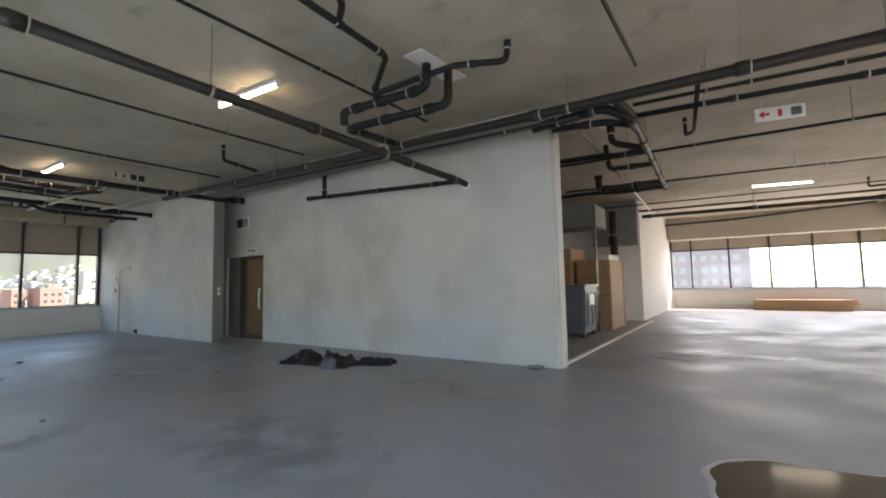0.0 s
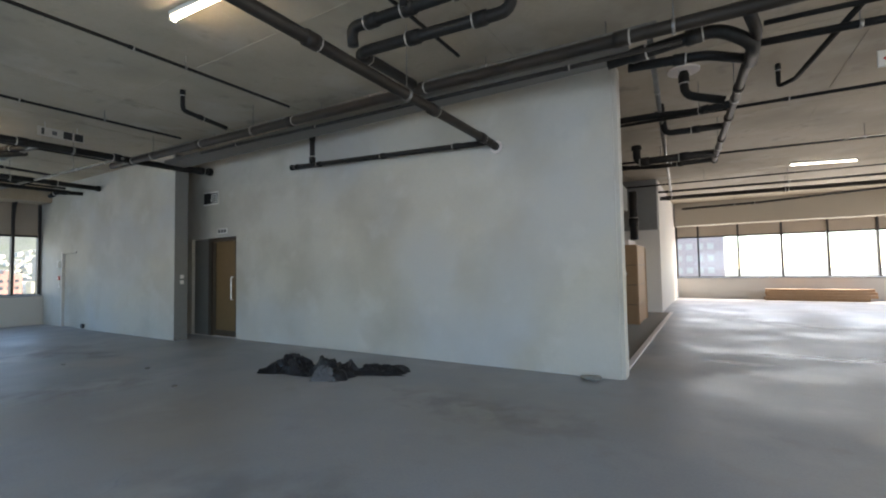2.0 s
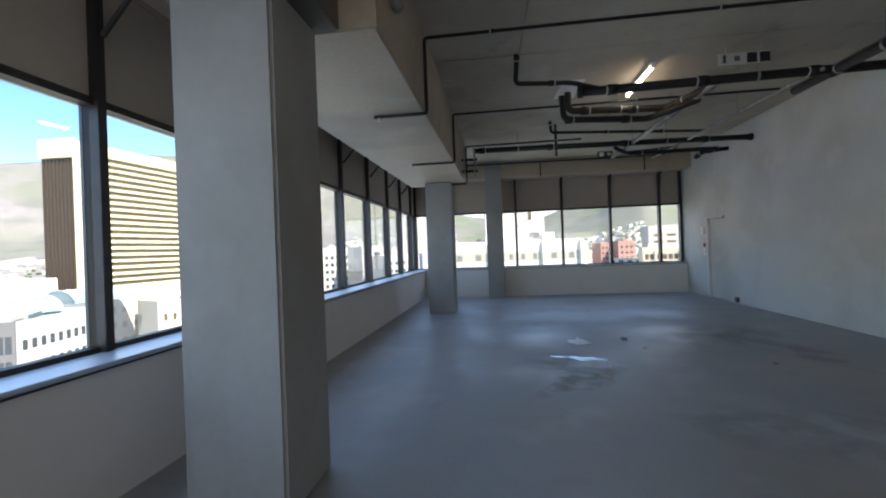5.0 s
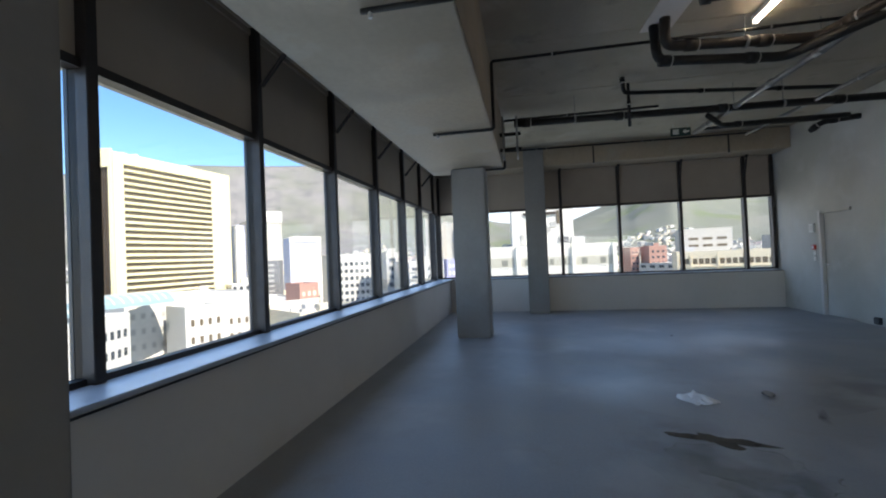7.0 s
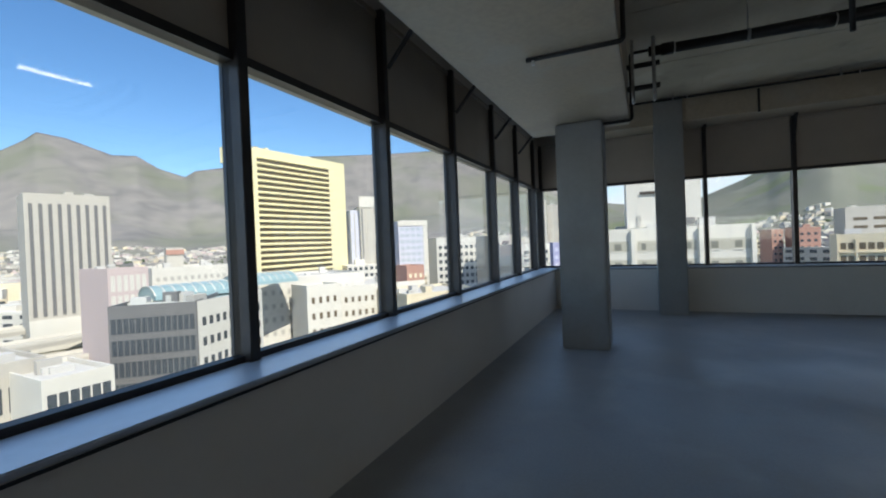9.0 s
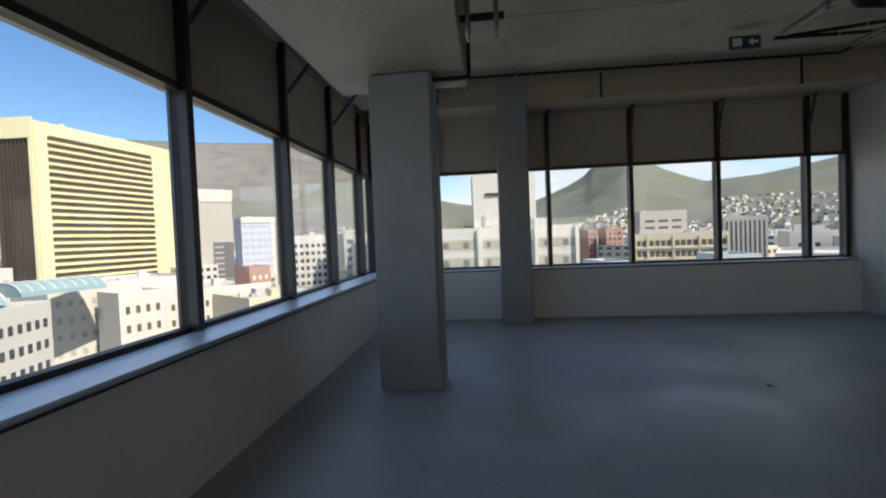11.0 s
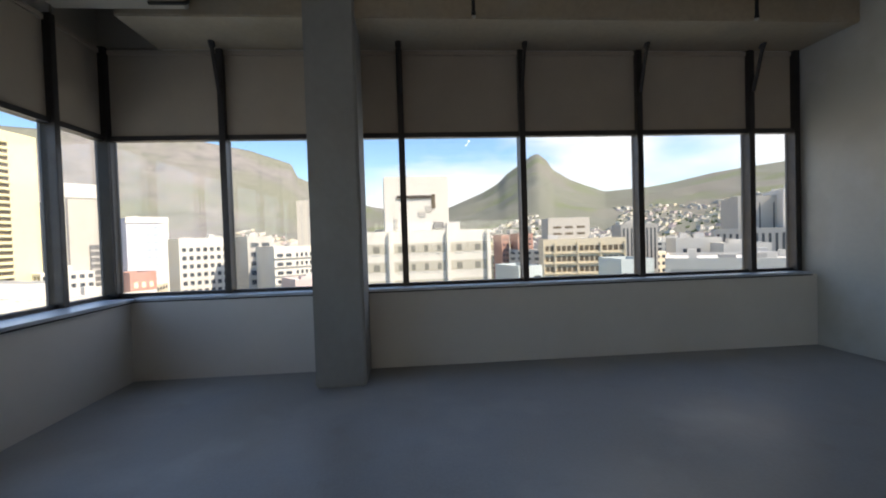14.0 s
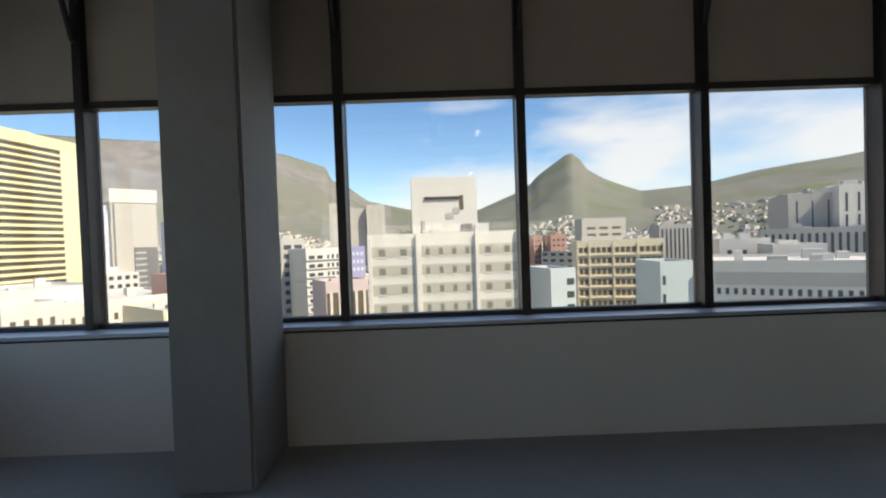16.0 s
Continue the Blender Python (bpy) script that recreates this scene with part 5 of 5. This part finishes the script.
for az_l, az_r, far, top, wall, gap in ((103.7, 101.7, 300, 27.2, M_BEIGE, 2), (101.6, 99.2, 306, 24.0, M_GREYWALL, 6), (99.1, 96.8, 300, 26.0, M_BEIGE, 2)):
    c, w, width = facing(az_l, az_r, far)
    tower("far_tower", "far beige slab tower with fine upright strips", c, w, width, 18, top, wall, [("front", 0.8, width - 0.8, gap, -20, top - 2, 1, 0.3, 1.0, M_GREYWALL if wall == M_BEIGE else M_BEIGE, 0.1)])
c, w, width = facing(109.6, 106.8, 168, 3)
tower("apartment_flats", "grey flats with dark balcony bands", c, w, width, 18, 3.2, M_GREYWALL, [("front", 0.5, width - 0.5, 2, -30, 2.6, 10, 0.7, 0.5, M_CITYGLASS, 0.05)])
c, w, width = facing(106.7, 102.0, 152, 5)
tower("apartment_flats", "white stepped flats with many small windows", c, w, width, 18, -0.6, M_WHITEWALL, [("front", 0.5, width * 0.45, 2, -30, -1.2, 10, 0.7, 0.4, M_CITYGLASS, 0.05), ("front", width * 0.5, width - 0.4, 4, -30, -1.2, 10, 0.5, 0.5, M_CITYGLASS, 0.05), ("front", 0, width, 1, -30.8, -2.0, 10, 1.0, 0.12, M_WHITEWALL, 0.5)])
c, w, width = facing(101.3, 99.5, 205, 2)
tower("purple_block", "small purple-blue block between pale houses", c, w, width, 10, -0.8, M_PURPLE, [("front", 0.5, width - 0.5, 3, -12, -1.4, 3, 0.6, 0.45, M_LAVENDER, 0.05)])
c, w, width = facing(116.6, 110.8, 190, 5)
tower("apartment_flats", "white flats with many small windows", c, w, width, 18, 3.4, M_WHITEWALL, [("front", 0.5, width - 0.5, 8, -30, 1.5, 10, 0.6, 0.5, M_CITYGLASS, 0.05)])
c, w, width = facing(126.2, 122.2, 222, 3)
tower("grey_slab_tower", "beige concrete tower with a white cap and a dark glass box", c, w, width, 20, 21.5, M_BEIGE,
      [("front", -0.3, width + 0.3, 1, 21.5, 27.0, 1, 1.0, 1.0, M_WHITEWALL, 0.3), ("front", width * 0.46, width - 0.2, 1, -14, 3.0, 1, 1.0, 1.0, M_SLATE, 0.5), ("front", width * 0.48, width * 0.72, 1, -13, 2.0, 6, 1.0, 0.35, M_GREYWALL, 0.7), ("front", 0.6, 1.3, 1, -30, 21, 1, 1.0, 1.0, M_SLATE, 0.1)])
c, w, width = facing(127.4, 126.25, 224, 1)
tower("lavender_slab", "narrow lavender slab against the beige tower", c, w, width, 18, 19.5, M_LAVENDER, [("front", 1.6, 2.2, 1, -30, 19, 1, 1.0, 1.0, M_GREYWALL, 0.1)])
c, w, width = facing(121.2, 117.4, 250, 4)
tower("blue_tower", "pale lavender glazed tower with a white crown", c, w, width, 16, 14.5, M_LAVENDER, [("front", 0.5, width - 0.5, 5, -30, 12.5, 12, 0.7, 0.5, M_BLUEWALL, 0.05), ("front", -0.2, width + 0.2, 1, 12.8, 15.8, 1, 1.0, 1.0, M_WHITEWALL, 0.4), ("front", width - 2.5, width, 1, -30, 13, 1, 1.0, 1.0, M_WHITEWALL, 0.3)])
c, w, width = facing(157.5, 151.0, 205, 4, SOUTH_AT)
tower("ribbed_tower", "beige tower with upright ribs", c, w, width, 16, 23.6, M_BEIGE, [("front", 0.4, width - 0.4, 9, -18, 21.0, 1, 0.42, 1.0, M_SLATE, 0.06), ("front", 0, width, 1, -30, -19.0, 1, 1.0, 1.0, M_WHITEWALL, 0.4)])
c, w, width = facing(151.4, 143.4, 92, -4, SOUTH_AT)
tower("dark_office", "dark glazed low office block with a white end", c, w, width, 30, -7.5, M_SLATE, [("front", 0.3, width - 0.3, 14, -30, -8.2, 6, 0.8, 0.7, M_CITYGLASS, 0.05)], M_GLASSROOF)
c, w, width = facing(143.3, 136.6, 88.5, 16, SOUTH_AT)
tower("white_office", "white office wing with three rows of windows", c, w, width, 14, -7.6, M_WHITEWALL, [("front", 0.6, width - 0.6, 10, -30, -8.6, 6, 0.5, 0.42, M_CITYGLASS, 0.05)], M_GLASSROOF)
c, w, width = facing(133.0, 119.0, 120, 10)
tower("white_roof_block", "broad pale block with a flat white roof", c, w, width, 30, -10.0, M_WHITEWALL, [("front", 0.6, width - 0.6, 16, -30, -11, 5, 0.4, 0.4, M_BRONZEGLASS, 0.05)])
c, w, width = facing(122.0, 112.0, 105, 10)
tower("pale_terrace", "pale office block with rows of windows", c, w, width, 20, -11.5, M_OCHRE, [("front", 0.6, width - 0.6, 12, -34, -12.3, 6, 0.6, 0.5, M_CITYGLASS, 0.05)])
c, w, width = facing(75.8, 73.9, 250, 3)
tower("red_block", "red-brick building among white houses", c, w, width, 14, 1.6, M_REDWALL, [("front", 0.6, width - 0.6, 3, -20, 1.0, 7, 0.5, 0.4, M_CITYGLASS, 0.05)])
c, w, width = facing(77.9, 76.9, 255, 2)
tower("red_block", "red-brick building among white houses", c, w, width, 12, 1.2, M_REDWALL, [("front", 0.4, width - 0.4, 2, -20, 0.8, 7, 0.5, 0.4, M_CITYGLASS, 0.05)])
c, w, width = facing(121.4, 119.0, 128, 3)
tower("orange_annex", "small orange rooftop building", c, w, width, 8, -5.4, M_REDWALL, [("front", 0.4, width - 0.4, 3, -16, -6, 3, 0.5, 0.4, M_OCHRE, 0.05)])
c, w, width = facing(104.5, 99.2, 118, 4)
tower("brown_block", "low pinkish block with white uprights between the flats", c, w, width, 12, -9.0, M_PINK, [("front", 0.2, width - 0.2, 1, -26, -11.2, 1, 1.0, 1.0, M_BRONZEGLASS, 0.05), ("front", 0.2, width - 0.2, 5, -26, -11.2, 1, 0.3, 1.0, M_WHITEWALL, 0.3)])
c, w, width = facing(137.0, 124.5, 128, 12, SOUTH_AT)
tower("white_terrace", "stepped white block with a pale roof", c, w, width, 26, -6.8, M_WHITEWALL, [("front", 0.6, width - 0.6, 14, -30, -8, 6, 0.42, 0.38, M_GREYWALL, 0.05)])
c, w, width = facing(131.5, 127.5, 118, 4, SOUTH_AT)
tower("white_annex", "small white annex with a plant room", c, w, width, 10, -8.6, M_WHITEWALL, [("front", 0.6, width - 0.6, 4, -30, -9.6, 5, 0.4, 0.4, M_BRONZEGLASS, 0.05)])
c, w, width = facing(163.0, 156.2, 84, 3, SOUTH_AT)
tower("white_warehouse", "low pale warehouse with a row of tall windows", c, w, width, 16, -13.2, M_BEIGE, [("front", 0.4, width - 0.4, 7, -26, -14.6, 2, 0.5, 0.62, M_CITYGLASS, 0.05)])
c, w, width = facing(156.6, 151.0, 76, 3, SOUTH_AT)
tower("white_warehouse", "low pale warehouse with a dark glazed front", c, w, width, 14, -14.6, M_WHITEWALL, [("front", 0.4, width - 0.4, 6, -26, -15.2, 3, 0.8, 0.7, M_CITYGLASS, 0.05)])
c, w, width = facing(151.4, 147.9, 150, 4, SOUTH_AT)
tower("pink_hall", "pale pink hall with upright panels", c, w, width, 18, -2.4, M_PINK, [("front", 0.4, width - 0.4, 6, -14, -3.0, 2, 0.7, 0.8, M_WHITEWALL, 0.05), ("front", 0.4, width - 0.4, 1, -14.5, -12.5, 1, 1.0, 1.0, M_REDWALL, 0.3)])
c, w, width = facing(147.6, 139.5, 172, 6, SOUTH_AT)
tower("pale_hall", "long pale hall with a stepped roof", c, w, width, 30, -3.4, M_WHITEWALL, [("front", 0.6, width - 0.6, 12, -20, -4.4, 4, 0.5, 0.35, M_GREYWALL, 0.05)])
c, w, width = facing(146.2, 144.6, 185, 1, SOUTH_AT)
tower("water_tank", "beige rooftop tank block with a red rim", c, w, width, 5, 3.2, M_BEIGE, [("front", -0.2, width + 0.2, 1, 1.6, 3.3, 1, 1.0, 1.0, M_REDWALL, 0.3)], z0=-3.2)


def vault(name, label, az_l, az_r, dist, skew, depth, z, rise):
    """A low glazed barrel roof over a flat one."""
    c, w, width = facing(az_l, az_r, dist, skew, SOUTH_AT)
    u = Vector((w[0], w[1], 0)).normalized()
    v = Vector((u.y, -u.x, 0))
    if v.dot(Vector((c[0], c[1], 0)) - SOUTH_AT) < 0:
        v = -v
    root = anchor(name, (c[0], c[1], z), label, "glass roof", "city buildings")
    root.matrix_world = Matrix(((u.x, v.x, 0, c[0]), (u.y, v.y, 0, c[1]), (0, 0, 1, z), (0, 0, 0, 1)))

    def arch(k):
        a = math.pi * k / 10
        return (depth / 2 * (1 - math.cos(a)), rise * math.sin(a))

    bm = bmesh.new()
    rows = [[bm.verts.new((x, *arch(k))) for k in range(11)] for x in (0.0, width)]
    for k in range(10):
        bm.faces.new((rows[0][k], rows[0][k + 1], rows[1][k + 1], rows[1][k]))
    bm.faces.new(rows[0][::-1])
    bm.faces.new(rows[1])
    bm.faces.new((rows[0][0], rows[1][0], rows[1][10], rows[0][10]))
    part("glazing", bm, M_GLASSROOF, root)
    for j in range(9):
        x = width * j / 8
        part("rib", add_tube(bmesh.new(), [(x, *arch(k)) for k in range(1, 10)], 0.14, 5), M_WHITEWALL, root)


vault("glass_roof", "blue-grey glazed barrel roof on the offices", 147.2, 139.6, 100, 6, 9, -7.0, 2.6)
vault("glass_roof", "blue-grey glazed barrel roof on the offices", 138.6, 132.4, 112, 8, 10, -6.4, 2.6)
deck = anchor("highway", (-60, -190, -24), "long raised concrete highway deck", "highway")
for k, (y, z) in enumerate(((-150, -26.5), (-176, -24.5), (-204, -23.0))):
    under(block("deck", -220, 220, y - 5, y + 5, z - 1.4, z, M_BEIGE), deck)
    for side in (-5, 4.7):
        under(block("barrier", -220, 220, y + side, y + side + 0.3, z + 0.01, z + 1.0, M_WHITEWALL), deck)
    for j in range(9):
        under(block("pier", -200 + 50 * j, -198 + 50 * j, y - 2, y + 2, GROUND, z - 1.41, M_GREYWALL), deck)
# a glazed tower opposite the bright side, and buildings beyond the far windows
tower("glass_tower", "blue glazed tower close to the east windows", (24, 70), (0.94, -0.34), 80, 20, 34, M_BLUEWALL, [("front", 0.6, 79, 26, -30, 33, 19, 0.86, 0.75, M_TOWERGLASS, 0.06)])
tower("brick_offices", "pinkish office block beyond the far windows", (-32, 150), (1, 0.05), 35, 20, 13, M_PINK, [("front", 0.6, 33, 12, -30, 12, 12, 0.6, 0.5, M_WHITEWALL, 0.06)])


# mountains: ridge heights in degrees over the horizon, by bearing
RIDGE = [(0, 1.0), (20, 2.6), (36, 5.6), (45.9, 6.9), (47.6, 6.7), (51, 6.5), (54, 6.2), (57.9, 5.5), (60.2, 5.2), (65.2, 5.0), (67.2, 5.8), (69.2, 6.7), (71.3, 8.1), (71.9, 9.2), (73.0, 10.1), (73.7, 9.95), (75.2, 9.0), (77.1, 7.7), (78.1, 6.7),
         (80.1, 5.6), (84.9, 3.7), (88, 3.3), (93.7, 4.1), (98.8, 5.3), (101.3, 7.1), (103.3, 8.0), (103.9, 9.5), (108.5, 10.9), (115.4, 11.9), (124, 11.6), (133, 11.3), (138, 10.2), (143.4, 9.3), (144.4, 8.6), (146.9, 9.4), (148.8, 10.6), (150.9, 10.5), (154.5, 11.8), (156.7, 12.1), (157.5, 11.3), (159.2, 10.1), (162.2, 9.8), (185, 6.5), (205, 3.0)]


def ridge_at(az):
    for (a, e), (b, f) in zip(RIDGE, RIDGE[1:]):
        if a <= az <= b:
            s = (az - a) / (b - a)
            return e + (f - e) * s
    return 1.0


def slope_height(az, s):
    """Height over the ground at a bearing, s from the foot (0) to the ridge (1)."""
    far = 2600 if az > 90 else 2000
    top = EYE_AT.z + far * math.tan(radians(ridge_at(az))) - GROUND
    cliff = 0.55 * s ** 1.6 + 0.45 * max(0.0, (s - 0.62) / 0.38) ** 0.8 if az > 99 else s ** 1.35
    dist = far * (0.3 + 0.7 * s)
    p = polar(az, dist)
    rough = noise.noise(Vector((p.x * 0.004, p.y * 0.004, 0))) * 34 + noise.noise(Vector((p.x * 0.013, p.y * 0.013, 4))) * 9 + noise.noise(Vector((p.x * 0.03, p.y * 0.03, 9))) * 3.5
    gully = -abs(noise.noise(Vector((p.x * 0.0022, p.y * 0.0022, 2)))) * 110 + 40
    return dist, top * cliff + (rough + gully) * s * (1 - s) * 2.4


def mountain(name, a0, a1, mat, label):
    bm = bmesh.new()
    n, m = int((a1 - a0) / 0.3), 56
    grid = []
    for i in range(n + 1):
        az = a0 + (a1 - a0) * i / n
        row = []
        for j in range(m + 1):
            dist, h = slope_height(az, j / m)
            p = polar(az, dist, GROUND + max(h, 0) - (2 if j == 0 else 0))
            row.append(bm.verts.new(p))
        row.append(bm.verts.new(polar(az, dist * 1.12, GROUND - 2)))
        grid.append(row)
    for i in range(n):
        for j in range(m + 1):
            bm.faces.new((grid[i][j], grid[i][j + 1], grid[i + 1][j + 1], grid[i + 1][j]))
    ob = part(name, bm, mat, smooth=True)
    return structure(ob, label)


mountain("backdrop_hill", 0, 96, M_HILL, "green conical peak and long hill beyond the city")
mountain("backdrop_mountain", 96, 205, M_MOUNTAIN, "grey flat-topped rocky mountain beyond the city")


def scattered(name, label, count, seed, a0, a1, d0, d1, size, height, mats, on_slope=False, glazed=False):
    """Many small houses as one mesh."""
    rnd = random.Random(seed)
    verts, faces, ids = [], [], []

    def push(p, u, v, w, d, z0, z1, mid):
        base = len(verts)
        for z in (z0, z1):
            for a, b in ((-w, -d), (w, -d), (w, d), (-w, d)):
                q = p + u * a + v * b
                verts.append((q.x, q.y, z))
        for f in ((0, 1, 5, 4), (1, 2, 6, 5), (2, 3, 7, 6), (3, 0, 4, 7), (4, 5, 6, 7)):
            faces.append(tuple(base + k for k in f))
            ids.append(mid)

    for k in range(count):
        az = rnd.uniform(a0, a1)
        if on_slope:
            s = (0.52 if az < 64 else 0.27 if az < 96 else 0.34) * rnd.random() ** 0.9
            dist, h = slope_height(az, s)
            z = GROUND + max(h, 0)
        else:
            dist, z = d0 + (d1 - d0) * rnd.random() ** 0.7, GROUND
        p = polar(az, dist)
        ang = rnd.choice((0.35, 0.35, 1.1, 0.8)) + rnd.uniform(-0.1, 0.1)
        u, v = Vector((math.cos(ang), math.sin(ang), 0)), Vector((-math.sin(ang), math.cos(ang), 0))
        w, d, h2 = rnd.uniform(*size) / 2, rnd.uniform(*size) / 2, rnd.uniform(*height)
        mid = rnd.randrange(len(mats) - 1)
        push(p, u, v, w, d, z - 3, z + h2, mid)
        if glazed:
            push(p + u * w * 0.3, u, v, w * 0.3, d * 0.3, z + h2, z + h2 + 2.5, mid)
            for r in range(int(h2 / 3.3)):
                zz = z + h2 - 1.0 - 3.3 * r
                nn = max(2, int(w / 2.2))
                for q in range(nn):
                    off = -w + (q + 0.5) * 2 * w / nn
                    for sgn in (-1, 1):
                        push(p + u * off + v * sgn * d, u, v, w / nn * 0.55, 0.12, zz - 1.5, zz, len(mats) - 1)
                    off = -d + (q + 0.5) * 2 * d / nn
                    for sgn in (-1, 1):
                        push(p + v * off + u * sgn * w, v, u, d / nn * 0.55, 0.12, zz - 1.5, zz, len(mats) - 1)
    me = bpy.data.meshes.new(name)
    me.from_pydata(verts, [], faces)
    for m in mats:
        me.materials.append(m)
    me.polygons.foreach_set("material_index", ids)
    me.update()
    return tagged(new(name, me), label, "houses", kind="stuff")


MIX = [M_WHITEWALL, M_OCHRE, M_WHITEWALL, M_GREYWALL, M_WHITEWALL, M_CREAM, M_WHITEWALL, M_PINK, M_OCHRE, M_CITYGLASS]
scattered("mid_city", "crowded pale city blocks with dark windows", 150, 11, 44, 128, 200, 520, (16, 38), (14, 33), MIX, glazed=True)
scattered("south_city", "low pale city blocks with dark windows", 60, 12, 128, 185, 230, 520, (18, 46), (6, 20), MIX, glazed=True)
scattered("far_city", "far crowded pale houses", 1500, 13, 30, 190, 420, 900, (9, 24), (6, 20), MIX)
scattered("hill_houses", "pale houses climbing the slopes", 5200, 14, 36, 186, 0, 0, (6, 12), (2.5, 5), [M_WHITEWALL, M_BEIGE, M_OCHRE, M_WHITEWALL, M_PINK, M_GREYWALL, M_BEIGE, M_CITYGLASS], on_slope=True)


def far_trees(count, seed):
    rnd = random.Random(seed)
    verts, faces = [], []
    ico = bmesh.new()
    bmesh.ops.create_icosphere(ico, subdivisions=1, radius=1.0)
    shape = [v.co.copy() for v in ico.verts]
    tris = [[v.index for v in f.verts] for f in ico.faces]
    ico.free()
    for k in range(count):
        if rnd.random() < 0.6:
            az = rnd.uniform(38, 186)
            dist, h = slope_height(az, rnd.uniform(0, 0.46) if az < 64 else rnd.uniform(0, 0.2))
            p = polar(az, dist, GROUND + max(h, 0) - 1.0)
        else:
            p = polar(rnd.uniform(44, 190), rnd.uniform(150, 800), GROUND)
        for c in range(3):
            r = rnd.uniform(1.2, 2.8)
            q = p + Vector((rnd.uniform(-3, 3), rnd.uniform(-3, 3), r * 0.8 + rnd.uniform(0, 2)))
            base = len(verts)
            for s in shape:
                t = s * r * (1 + 0.4 * noise.noise(s * 2 + q))
                verts.append((q.x + t.x, q.y + t.y, q.z + t.z))
            faces.extend(tuple(base + i for i in f) for f in tris)
    me = bpy.data.meshes.new("far_trees")
    me.from_pydata(verts, [], faces)
    me.materials.append(M_TREES)
    return tagged(new("far_trees", me), "dark green far trees among the houses", "trees", kind="stuff")


far_trees(2600, 21)
